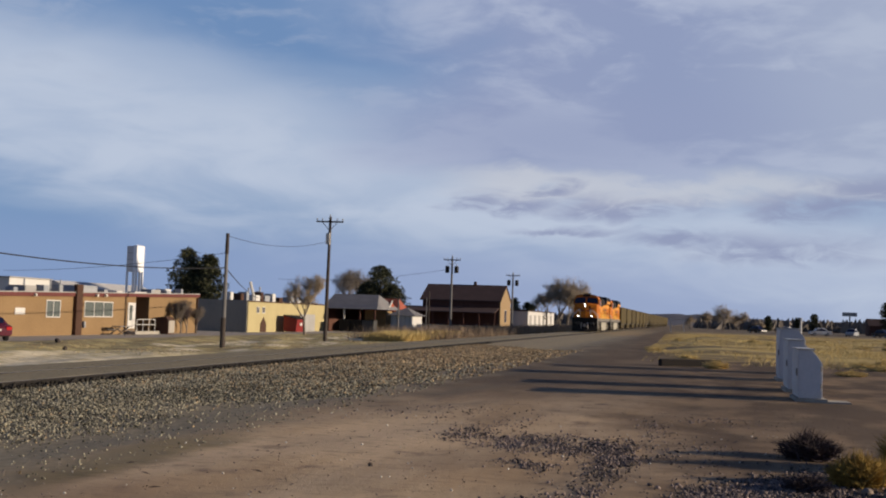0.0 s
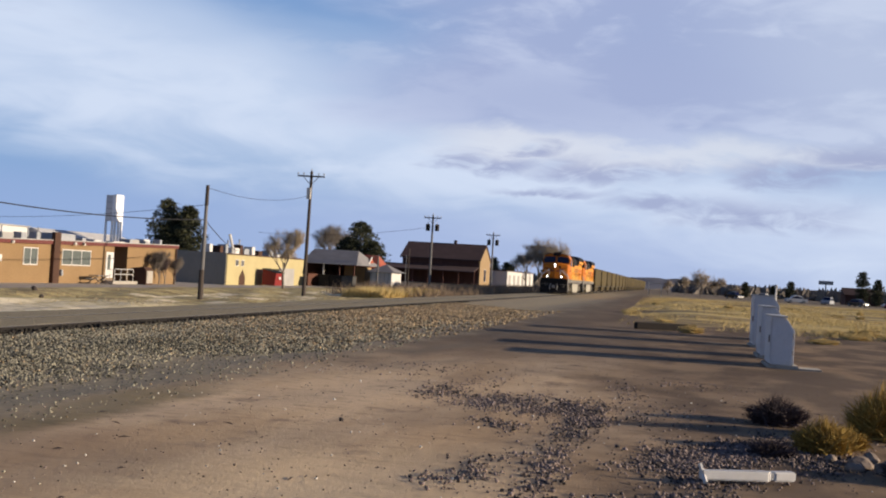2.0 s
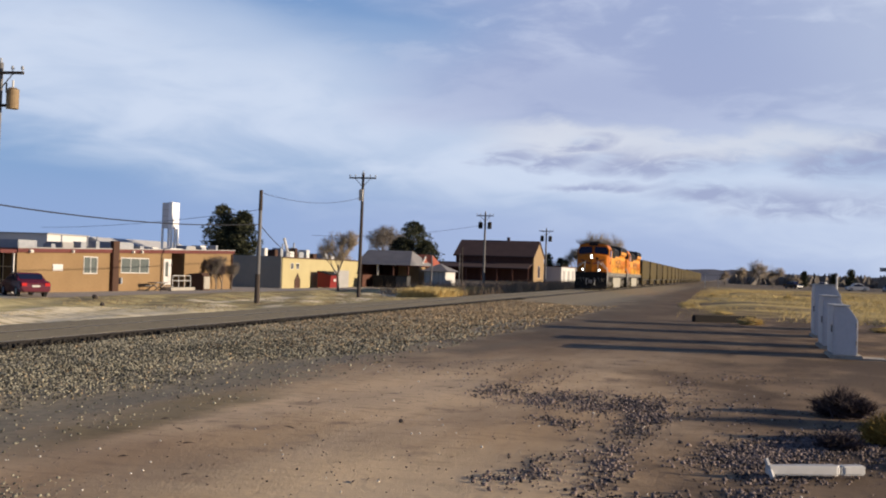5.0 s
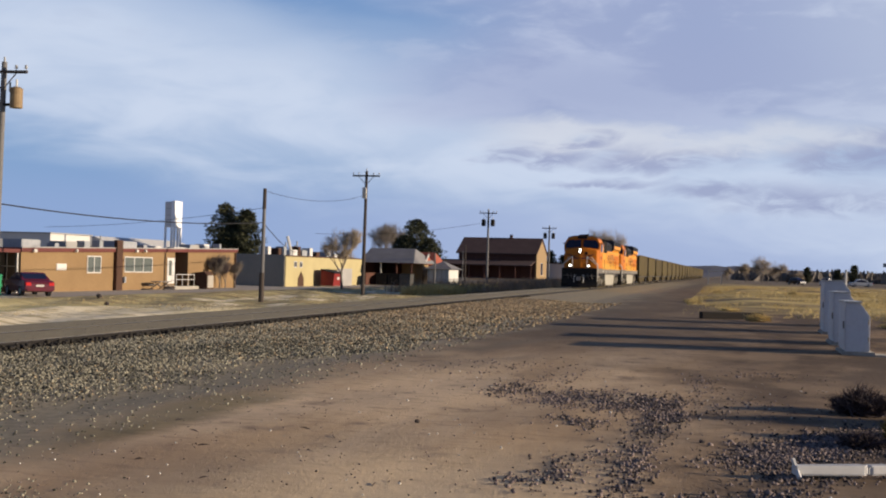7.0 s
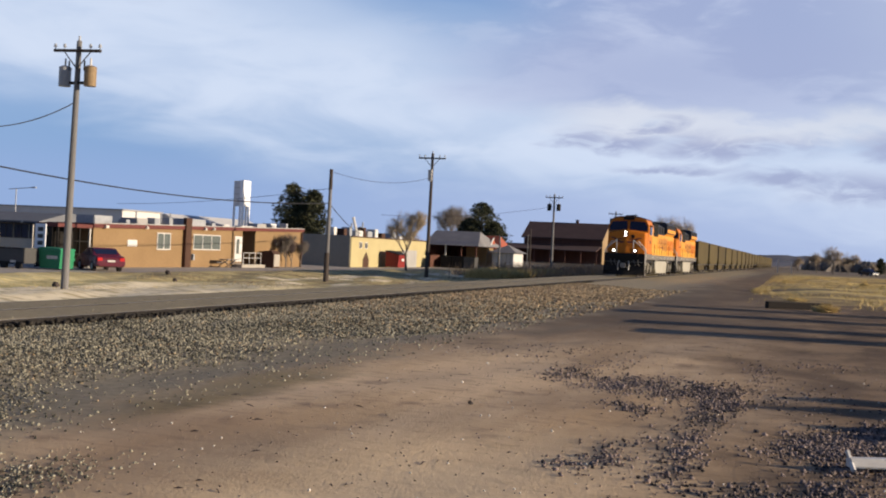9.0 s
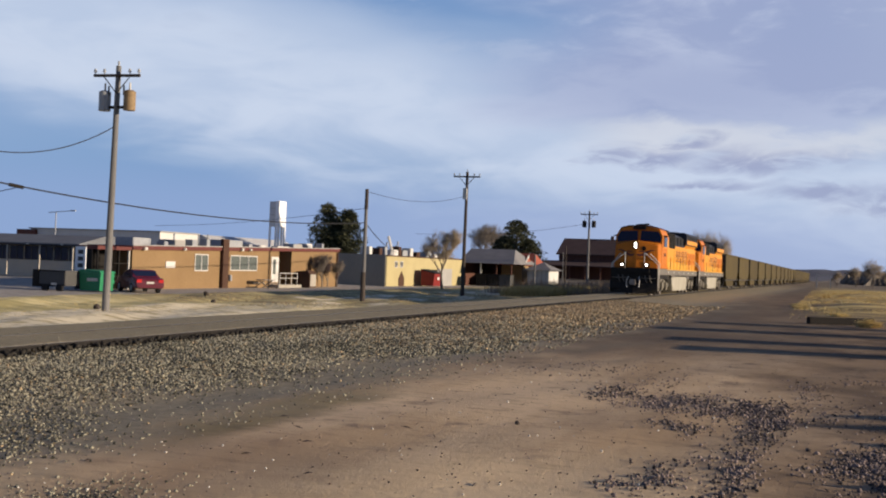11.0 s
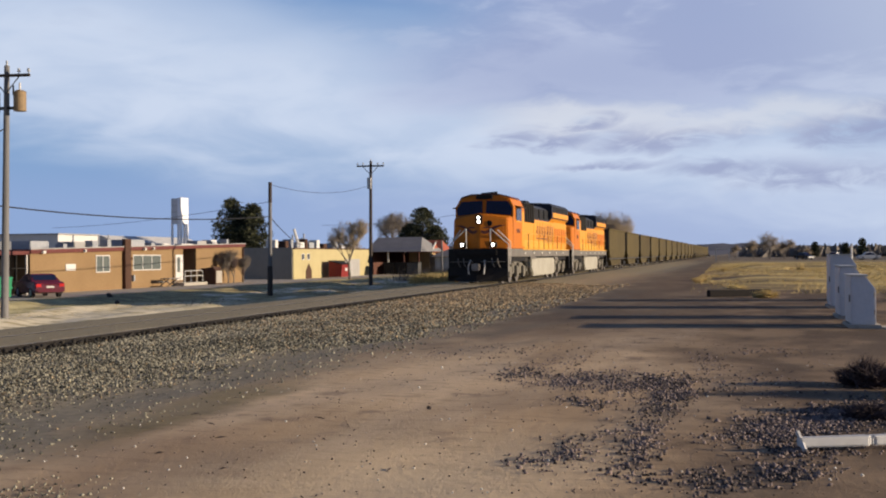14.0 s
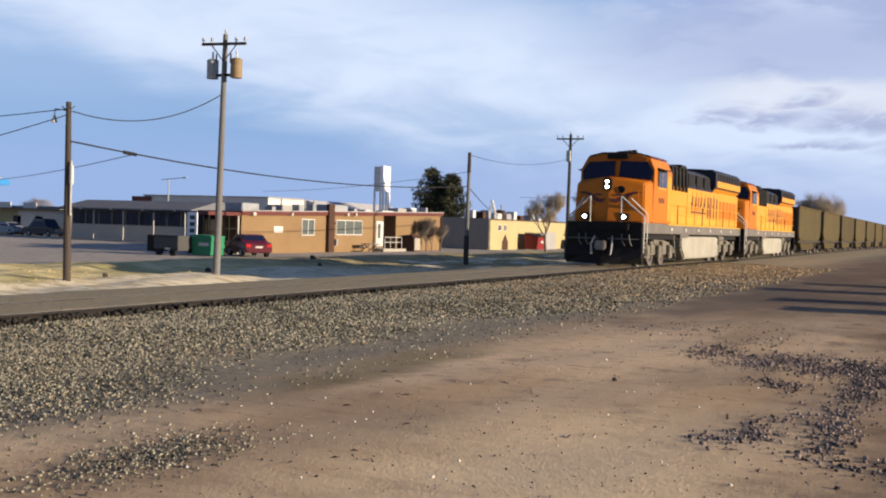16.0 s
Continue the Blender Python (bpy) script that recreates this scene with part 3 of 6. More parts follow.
def build_gravel_patches():
    rng = np.random.default_rng(11)
    # strokes of strewn stone: from, to, spread across and along, how many
    strokes = [((-3.1, 15.0), (-2.2, 14.4), 0.16, 0.45, 520), ((-2.3, 14.4), (-1.3, 14.1), 0.2, 0.55, 1000), ((-1.4, 14.1), (-0.6, 14.1), 0.18, 0.6, 1000), ((-0.75, 13.6), (-0.85, 11.8), 0.14, 0.4, 650),
               ((-3.0, 15.2), (-2.5, 17.6), 0.2, 0.3, 130), ((-2.0, 12.3), (-1.45, 12.0), 0.12, 0.22, 230), ((-0.84, 11.8), (-0.88, 8.2), 0.12, 0.3, 620), ((-1.3, 10.0), (-1.5, 8.2), 0.13, 0.3, 260),
               ((-1.75, 8.6), (-1.3, 9.0), 0.14, 0.2, 120), ((0.0, 10.2), (0.6, 11.1), 0.22, 0.35, 1500), ((0.5, 11.0), (1.1, 12.1), 0.24, 0.4, 1500), ((1.0, 11.2), (1.8, 11.6), 0.25, 0.5, 1500),
               ((-0.5, 8.0), (0.5, 8.7), 0.16, 0.2, 650), ((0.2, 9.3), (0.8, 9.9), 0.2, 0.25, 500), ((1.2, 12.4), (2.0, 13.2), 0.3, 0.5, 700), ((0.1, 19.0), (0.8, 19.0), 0.3, 0.4, 120),
               ((-0.6, 18.6), (-0.3, 16.0), 0.12, 0.5, 130), ((-0.5, 14.6), (0.3, 14.2), 0.4, 0.9, 260), ((-4.6, 18.0), (-3.4, 18.6), 0.8, 0.9, 220)]
    pts = []
    for (x0, y0), (x1, y1), sx, sy, k in strokes:
        k = int(1.25 * k)
        u = rng.random(k)
        pts.append(np.stack([x0 + (x1 - x0) * u + sx * rng.normal(size=k), y0 + (y1 - y0) * u + sy * rng.normal(size=k)], 1))
    pts = np.concatenate(pts)
    ragged = np.sin(pts[:, 0] * 7.3 + 1.3 * np.sin(pts[:, 1] * 2.1)) * np.sin(pts[:, 1] * 3.1 + pts[:, 0] * 2)
    pts = pts[rng.random(len(pts)) < 0.72 + 0.5 * ragged]
    stones("gravel_patch", pts, 0.0145, SLAG, "dark slag gravel strewn over the dirt", 12)
    k = 1500
    pts = np.stack([-4.85 + 0.25 * rng.normal(size=k), 5.7 + 0.6 * rng.normal(size=k)], 1)
    stones("gravel_patch", pts, 0.0095, STONE, "small grey gravel streak on the dirt", 14)
    k = 3800
    pts = np.stack([-7 + 10 * rng.random(k), 5 + 26 * rng.random(k) ** 1.3], 1)
    stones("pebbles", pts, 0.0062, SLAG, "small pebbles scattered over the dirt", 13)
    k = 240
    pts = np.stack([-6 + 8.5 * rng.random(k), 5 + 13 * rng.random(k)], 1)
    stones("pebbles", pts, 0.009, PALEBITS, "a few pale pebbles scattered over the dirt", 15)


def build_litter():
    """Short dry sticks and stalks lying on the bare dirt."""
    rng = np.random.default_rng(91)
    n = 130
    x, y = -6.2 + 8.6 * rng.random(n), 5.5 + 15 * rng.random(n) ** 1.2
    a, l = rng.random(n) * math.pi, 0.02 + 0.06 * rng.random(n) ** 2
    z = gz(x, y)
    V, F = [], []
    for i in range(n):
        d = Vector((math.cos(a[i]), math.sin(a[i]), 0.12))
        side = Vector((-d.y, d.x, 0)) * 0.003
        p = Vector((x[i], y[i], z[i] + 0.004))
        k = len(V)
        V += [p - d * l[i] + side, p - d * l[i] - side, p + d * l[i], p + Vector((0, 0, 0.014))]
        F += [(k, k + 1, k + 3), (k + 1, k + 2, k + 3), (k + 2, k, k + 3)]
    tagged(soup("twig_litter", V, F, DARKBUSH), "short dark dry sticks lying on the dirt", "twigs", kind="stuff")


# ---- the train ----
def squash(ob, k):
    """Bring the height of all meshes of a thing to k times, but for its wheels."""
    for c in ob.children_recursive:
        if c.type == "MESH" and not c.name.startswith("wheelset"):
            for v in c.data.vertices:
                v.co.z *= k


def wheelset(parent, y, r, n=28):
    bm = bmesh.new()
    for s in (-1, 1):
        rod(bm, (s * 0.70, 0, 0), (s * 0.83, 0, 0), r, n=n)
        rod(bm, (s * 0.66, 0, 0), (s * 0.70, 0, 0), r + 0.025, n=n)
        rod(bm, (s * 0.83, 0, 0), (s * 0.86, 0, 0), r * 0.35, n=12)
    rod(bm, (-0.7, 0, 0), (0.7, 0, 0), 0.09, n=10)
    for s in (-1, 1):
        for a in range(4):
            box(bm, s * 0.825, s * 0.845, r * 0.55 * math.cos(a * 1.571) - 0.05, r * 0.55 * math.cos(a * 1.571) + 0.05, r * 0.55 * math.sin(a * 1.571) - 0.05, r * 0.55 * math.sin(a * 1.571) + 0.05)
    ob = part("wheelset", bm, STEEL, parent)
    ob.matrix_basis = pose(0, y, r)
    return ob


def build_locomotive():
    lo = thing("locomotive", (TX, 130, RT), "orange and black diesel freight locomotive with lit headlights", "locomotive")
    # underframe and walkway
    part("underframe", bx(-1.5, 1.5, 0.6, 20.95, 1.36, 1.78, bevel=0.02), UNDERGREY, lo, "dusty grey side sill and walkway")
    # black box added under the deck so no light shows through
    part("underbody_blocker", bx(-0.9, 0.9, 1.4, 20.5, 0.55, 1.36), BLACKP, lo)
    part("centre_sill", bx(-1.3, 1.3, 1.0, 20.7, 1.12, 1.37), BLACKP, lo)
    part("sill_stripe", bx(1.503, 1.512, 4.5, 20.9, 1.73, 1.79), YELLOW, lo, "yellow sill stripe")
    # pilot and plough
    pilot = part("pilot", bx(-1.5, 1.5, 0.48, 0.75, 0.62, 1.78, bevel=0.03), BLACKP, lo, "black pilot sheet")
    bm = bmesh.new()
    rows = [[(-1.52, 0.55, 0.14), (-0.75, 0.22, 0.14), (0, 0.02, 0.14), (0.75, 0.22, 0.14), (1.52, 0.55, 0.14)], [(-1.52, 0.42, 0.45), (-0.75, 0.30, 0.45), (0, 0.22, 0.45), (0.75, 0.30, 0.45), (1.52, 0.42, 0.45)],
            [(-1.52, 0.46, 0.80), (-0.75, 0.40, 0.80), (0, 0.38, 0.80), (0.75, 0.40, 0.80), (1.52, 0.46, 0.80)]]
    grid = [[bm.verts.new(p) for p in r] for r in rows]
    back = [bm.verts.new((p[0], 0.62, p[2])) for p in (rows[0][0], rows[0][4], rows[2][0], rows[2][4])]
    for i in range(2):
        for j in range(4):
            bm.faces.new((grid[i][j], grid[i][j + 1], grid[i + 1][j + 1], grid[i + 1][j]))
    bm.faces.new((grid[2][0], grid[2][1], grid[2][2], grid[2][3], grid[2][4], back[3], back[2]))
    bm.faces.new((back[0], back[1], grid[0][4], grid[0][3], grid[0][2], grid[0][1], grid[0][0]))
    bm.faces.new((back[0], grid[0][0], grid[1][0], grid[2][0], back[2]))
    bm.faces.new((back[1], back[3], grid[2][4], grid[1][4], grid[0][4]))
    bm.faces.new((back[0], back[2], back[3], back[1]))
    bmesh.ops.recalc_face_normals(bm, faces=bm.faces)
    part("plough", bm, BLACKP, pilot, "black V-shaped snow plough")
    part("anticlimber", bx(-1.0, 1.0, 0.30, 0.50, 1.46, 1.74, bevel=0.03), BLACKP, pilot)
    part("uncoupling_lever", rods([((-1.4, 0.40, 1.12), (-0.2, 0.36, 1.12)), ((1.4, 0.40, 1.12), (0.2, 0.36, 1.12))], 0.022), TRUCKM, pilot)
    for k in range(4):
        x = (-1.0, -0.72, 0.72, 1.0)[k]
        part("control_hose", rods([((x, 0.44, 1.3), (x + 0.08, 0.28, 1.0)), ((x + 0.08, 0.28, 1.0), (x + 0.16, 0.34, 0.85))], 0.03), UNDERGREY, pilot)
    part("coupler", box(box(bmesh.new(), -0.14, 0.14, 0.0, 0.6, 0.72, 1.0, 0.03), -0.2, 0.2, -0.08, 0.14, 0.68, 1.04, 0.04), STEEL, lo)
    for s in (-1, 1):
        part("step", box(box(box(bmesh.new(), s * 1.15, s * 1.5, 0.6, 1.05, 0.5, 0.54), s * 1.15, s * 1.5, 0.68, 1.1, 0.88, 0.92), s * 1.12, s * 1.15, 0.6, 1.1, 0.4, 1.76), BLACKP, pilot)
        part("brake_hose", rods([((s * 0.35, 0.45, 1.2), (s * 0.42, 0.2, 0.9)), ((s * 0.42, 0.2, 0.9), (s * 0.38, 0.16, 0.5))], 0.035), RAILING, pilot)
        ditch = part("ditch_light_housing", bx(s * 0.78 - 0.17, s * 0.78 + 0.17, 0.44, 0.7, 1.84, 2.12, bevel=0.03), BLACKP, lo)
        lamp = part("ditch_light", rod(bmesh.new(), (s * 0.78, 0.40, 1.98), (s * 0.78, 0.46, 1.98), 0.070, n=20), LAMPON, ditch, "lit round ditch light")
    # nose: wide, with chamfered sides and a sloping top
    bm = bmesh.new()
    low = [(-1.40, 1.06), (0, 0.70), (1.40, 1.06), (1.5, 1.95), (-1.5, 1.95)]
    top = [(-1.36, 1.16, 3.30), (0, 0.84, 3.58), (1.36, 1.16, 3.30), (1.5, 1.95, 3.46), (-1.5, 1.95, 3.46)]
    a = [bm.verts.new((x, y, 1.78)) for x, y in low]
    b = [bm.verts.new(p) for p in top]
    bm.faces.new(a)
    for tri in ((0, 1, 4), (1, 3, 4), (1, 2, 3)):
        bm.faces.new([b[i] for i in tri])
    for i in range(5):
        bm.faces.new((a[i], b[i], b[(i + 1) % 5], a[(i + 1) % 5]))
    bmesh.ops.recalc_face_normals(bm, faces=bm.faces)
    bmesh.ops.bevel(bm, geom=list(bm.edges), offset=0.05, segments=2, affect="EDGES")
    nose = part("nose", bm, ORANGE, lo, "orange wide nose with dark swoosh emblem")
    def nose_y(x, z):
        x = abs(x)
        return 0.70 + 0.257 * x + (0.14 - 0.028 * x) * (z - 1.78) / (1.8 - 0.2 * x)

    # emblem drawn as plain dark sweeps that follow the nose sheet
    for s in (-1, 1):
        for name, line in (("emblem_wing", ((0.10, 2.66, 0.06), (0.30, 2.60, 0.08), (0.52, 2.68, 0.10), (0.74, 2.84, 0.08), (0.98, 2.93, 0.05), (1.26, 2.95, 0.015))),
                           ("emblem_tail", ((0.50, 2.46, 0.02), (0.66, 2.57, 0.05), (0.80, 2.74, 0.04))), ("emblem_bar", ((0.22, 2.84, 0.03), (0.46, 2.86, 0.04), (0.60, 2.83, 0.02)))):
            sw = bmesh.new()
            lo_v = [sw.verts.new((s * x, nose_y(x, z - w) - 0.012, z - w)) for x, z, w in line]
            hi_v = [sw.verts.new((s * x, nose_y(x, z + w) - 0.012, z + w)) for x, z, w in line]
            for k in range(len(line) - 1):
                sw.faces.new((lo_v[k], lo_v[k + 1], hi_v[k + 1], hi_v[k]))
            part(name, sw, MAROON, nose, "dark swoosh emblem")
        part("nose_door_seam", bx(s * 0.60 - 0.008, s * 0.60 + 0.008, 0.83, 0.87, 1.85, 2.2), MAROON, nose)
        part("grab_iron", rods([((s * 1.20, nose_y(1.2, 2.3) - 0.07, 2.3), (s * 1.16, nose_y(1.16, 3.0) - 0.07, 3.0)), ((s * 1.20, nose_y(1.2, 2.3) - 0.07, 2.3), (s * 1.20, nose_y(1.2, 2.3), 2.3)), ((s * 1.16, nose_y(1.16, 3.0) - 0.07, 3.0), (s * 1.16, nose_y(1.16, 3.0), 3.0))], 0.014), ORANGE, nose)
    hb = part("headlight_housing", bx(-0.17, 0.17, 0.71, 0.98, 3.02, 3.50, bevel=0.04), BLACKP, nose)
    for z in (3.15, 3.36):
        part("headlight", rod(bmesh.new(), (0, 0.675, z), (0, 0.72, z), 0.064, n=20), LAMPON, hb, "lit headlight")
    part("horn_cover", rod(bmesh.new(), (0.50, 0.90, 3.06), (0.50, 1.0, 3.06), 0.15, n=18), BLACKP, nose, "round dark cover")
    # cab
    cabo = [(-1.52, 1.78), (1.52, 1.78), (1.52, 3.92), (1.30, 4.38), (0.75, 4.55), (-0.75, 4.55), (-1.30, 4.38), (-1.52, 3.92)]
    cb = prism(cabo, "y", 1.90, 4.9)
    for v in cb.verts:
        if v.co.y < 2.0 and v.co.z > 3.3:
            v.co.y += 0.28 * (v.co.z - 3.1) / 1.4
    bmesh.ops.bevel(cb, geom=list(cb.edges), offset=0.03, segments=1, affect="EDGES")
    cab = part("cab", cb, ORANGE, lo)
    part("cab_roof", prism([(-1.32, 4.39), (-0.76, 4.563), (0.76, 4.563), (1.32, 4.39), (1.2, 4.5), (0.7, 4.63), (-0.7, 4.63), (-1.2, 4.5)], "y", 2.22, 4.95), MAROON, cab, "dark cab roof")
    part("number_board", bx(-0.42, 0.42, 1.97, 2.2, 4.34, 4.56, bevel=0.02), BLACKP, cab, "dark number board")
    for s in (-1, 1):
        w = bmesh.new()
        q = [(0.09, 3.62), (1.38, 3.50), (1.44, 3.84), (1.20, 4.22), (0.11, 4.27)]
        ff = [w.verts.new((s * x, 1.90 + 0.28 * (z - 3.1) / 1.4 - 0.035, z)) for x, z in q]
        w.faces.new(ff)
        ge = bmesh.ops.extrude_face_region(w, geom=list(w.faces))
        for v in [g for g in ge["geom"] if isinstance(g, bmesh.types.BMVert)]:
            v.co.y += 0.03
        bmesh.ops.recalc_face_normals(w, faces=w.faces)
        part("windshield", w, GLASSD, cab, "dark windshield pane")
        sw = part("side_window_frame", bx(s * 1.50, s * 1.545, 2.55, 4.02, 3.16, 3.94, bevel=0.02), LITORANGE, cab)
        for k in (0, 1):
            part("side_window", bx(s * 1.53, s * 1.555, 2.62 + 0.70 * k, 3.25 + 0.70 * k, 3.24, 3.88), GLASSD, sw, "dark side window")
        part("windshield_wiper", rods([((s * 0.75, 1.94, 3.52), (s * 0.6, 2.04, 3.95))], 0.012), BLACKP, cab)
    for k in range(5):
        part("stencil_bar", bx(1.521, 1.527, 2.75 + 0.2 * k, 2.88 + 0.2 * k, 2.60, 2.82), MAROON, cab, "small maroon bar")
    for s in (-1, 1):
        part("sun_visor", prism([(s * 1.5, 3.97), (s * 1.78, 3.90), (s * 1.78, 3.93), (s * 1.5, 4.02)], "y", 2.5, 4.1), BLACKP, cab)
        part("mirror", bx(s * 1.56, s * 1.60, 2.38, 2.44, 3.3, 3.85), BLACKP, cab)
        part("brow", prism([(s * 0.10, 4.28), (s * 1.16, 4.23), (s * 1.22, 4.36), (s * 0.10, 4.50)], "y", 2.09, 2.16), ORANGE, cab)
    part("antenna_dome", rod(bmesh.new(), (0.25, 2.9, 4.60), (0.25, 2.9, 4.74), 0.16, 0.10, n=14), BLACKP, cab)
    part("cab_door", bx(1.52, 1.532, 4.15, 4.78, 1.9, 3.75), LITORANGE, cab)
    part("horn", rods([((-0.5, 3.6, 4.7), (0.4, 3.3, 4.75)), ((-0.3, 3.7, 4.66), (0.2, 3.9, 4.78))], 0.06), BLACKP, cab)
    # hood
    part("electrical_cabinet", bx(-1.40, 1.40, 4.9, 8.2, 3.40, 4.22, bevel=0.05), ROOFGREY, lo, "dark blue-grey equipment cabinet")
    for k in range(5):
        part("air_filter", rod(bmesh.new(), (1.46, 5.15 + 0.66 * k, 3.24), (1.42, 5.15 + 0.66 * k, 4.26), 0.085, n=12), BLACKP, lo)
    part("equipment_cover", prism([(-1.2, 4.21), (1.2, 4.21), (0.95, 4.42), (-0.95, 4.42)], "y", 4.95, 8.2), ROOFGREY, lo)
    part("hood", bx(-1.42, 1.42, 4.9, 15.2, 1.78, 3.46, bevel=0.03), LITORANGE, lo, "orange hood with yellow band")
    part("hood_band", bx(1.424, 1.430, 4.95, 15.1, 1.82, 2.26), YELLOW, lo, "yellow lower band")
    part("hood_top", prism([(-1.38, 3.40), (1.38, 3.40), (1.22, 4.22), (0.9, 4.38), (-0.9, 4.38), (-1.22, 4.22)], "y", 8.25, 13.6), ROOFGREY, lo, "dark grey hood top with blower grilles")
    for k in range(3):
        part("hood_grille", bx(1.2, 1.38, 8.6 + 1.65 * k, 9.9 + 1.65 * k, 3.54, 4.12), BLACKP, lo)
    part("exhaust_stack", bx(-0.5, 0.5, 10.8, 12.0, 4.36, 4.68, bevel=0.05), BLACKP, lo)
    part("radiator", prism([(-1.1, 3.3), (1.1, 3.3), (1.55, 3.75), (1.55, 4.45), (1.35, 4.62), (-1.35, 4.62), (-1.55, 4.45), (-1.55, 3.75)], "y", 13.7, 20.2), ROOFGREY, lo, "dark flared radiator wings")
    part("radiator_skirt", prism([(-1.1, 3.29), (1.1, 3.29), (1.558, 3.76), (1.558, 4.06), (-1.558, 4.06), (-1.558, 3.76)], "y", 14.1, 20.22), LITORANGE, lo, "orange flared radiator skirt")
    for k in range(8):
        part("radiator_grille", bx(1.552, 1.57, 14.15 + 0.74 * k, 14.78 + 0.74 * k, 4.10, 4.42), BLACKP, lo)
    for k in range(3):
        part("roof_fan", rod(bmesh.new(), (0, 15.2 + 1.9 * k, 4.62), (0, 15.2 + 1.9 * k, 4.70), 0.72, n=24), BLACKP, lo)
    part("rear_hood", bx(-1.40, 1.40, 15.2, 20.4, 1.78, 3.5, bevel=0.03), LITORANGE, lo)
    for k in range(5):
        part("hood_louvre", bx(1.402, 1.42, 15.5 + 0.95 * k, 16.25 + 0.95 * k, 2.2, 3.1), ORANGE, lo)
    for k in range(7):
        part("hood_door", bx(1.424, 1.436, 8.2 + 0.95 * k, 9.05 + 0.95 * k, 2.3, 3.36), LITORANGE, lo)
        part("door_latch", bx(1.436, 1.452, 8.95 + 0.95 * k, 9.0 + 0.95 * k, 2.7, 2.86), BLACKP, lo)
    # lettering as plain dark shapes
    for k in range(5):
        lt = prism([(9.0 + 0.62 * k, 2.5 + 0.08 * (k % 2)), (9.22 + 0.62 * k, 2.5 + 0.08 * (k % 2)), (9.42 + 0.62 * k, 3.12), (9.20 + 0.62 * k, 3.12)], "x", 1.438, 1.444)
        part("dark_bar", lt, MAROON, lo, "dark maroon sweep on the hood")
    part("dark_stroke", bx(1.438, 1.4435, 8.9, 12.2, 2.36, 2.44), MAROON, lo)
    for k in range(4):
        part("stencil_panel", bx(1.437, 1.442, 12.4 + 0.7 * k, 12.7 + 0.7 * k, 2.15, 3.2), MAROON, lo)
    # handrails
    posts = []
    for k in range(10):
        y = 4.7 + 1.65 * k
        posts.append(((1.46, y, 1.78), (1.46, y, 2.62)))
    for k, (p, q) in enumerate(posts):
        part("handrail_post", rods([(p, q)], 0.018), BLACKP if k % 3 == 1 else YELLOW, lo)
        part("handrail_post", rods([((-p[0], p[1], p[2]), (-q[0], q[1], q[2]))], 0.02), BLACKP, lo)
    for s in (-1, 1):
        part("handrail", rods([((s * 1.46, 4.7, 2.62), (s * 1.46, 20.8, 2.62))], 0.014), YELLOW, lo)
        part("handrail", rods([((s * 1.46, 4.7, 2.2), (s * 1.46, 20.8, 2.2))], 0.012), YELLOW, lo)
        part("sandbox_pipe", rods([((s * 1.3, 1.9, 1.3), (s * 1.32, 1.75, 0.35)), ((s * 1.3, 6.4, 1.3), (s * 1.32, 6.7, 0.35))], 0.03), TRUCKM, lo)
        part("brake_cylinder", rod(bmesh.new(), (s * 1.2, 3.0, 1.02), (s * 1.2, 3.7, 1.02), 0.13, n=12), TRUCKM, lo)
        part("front_handrail", rods([((s * 1.5, 0.75, 0.6), (s * 1.5, 0.75, 2.0)), ((s * 1.5, 0.75, 2.0), (s * 0.62, 0.62, 2.78)), ((s * 0.62, 0.62, 2.78), (s * 0.62, 0.62, 1.78)),
                                     ((s * 1.5, 1.2, 1.0), (s * 1.5, 1.2, 2.12)), ((s * 1.5, 1.2, 2.12), (s * 0.95, 0.8, 2.72))], 0.03), RAILING, lo, "pale front handrail")
        part("battery_box", bx(s * 1.15, s * 1.46, 7.0, 8.6, 1.22, 1.36, bevel=0.02), UNDERGREY, lo)
        part("air_reservoir", rod(bmesh.new(), (s * 1.25, 15.7, 1.2), (s * 1.25, 17.0, 1.2), 0.14, n=14), UNDERGREY, lo)
    for k in range(6):
        part("lifting_lug", bx(1.5, 1.53, 5.0 + 2.6 * k, 5.25 + 2.6 * k, 1.50, 1.62, bevel=0.01), RAILING, lo)
    part("rear_end_plate", bx(-1.5, 1.5, 20.85, 21.1, 0.5, 1.78), BLACKP, lo)
    part("rear_coupler", bx(-0.14, 0.14, 21.05, 21.6, 0.72, 1.0), STEEL, lo)
    for s in (-1, 1):
        for z in (0.42, 0.78, 1.14, 1.48):
            part("corner_step", bx(s * 1.28, s * 1.52, 0.78, 1.25, z, z + 0.03), TRUCKM, lo)
    # fuel tank, with slanted ends
    tk = prism([(7.4, 1.26), (15.3, 1.26), (15.2, 0.26), (8.1, 0.26), (7.4, 0.75)], "x", -1.42, 1.42)
    bmesh.ops.bevel(tk, geom=list(tk.edges), offset=0.06, segments=2, affect="EDGES")
    part("fuel_tank", tk, TANKM, lo, "pale dusty fuel tank")
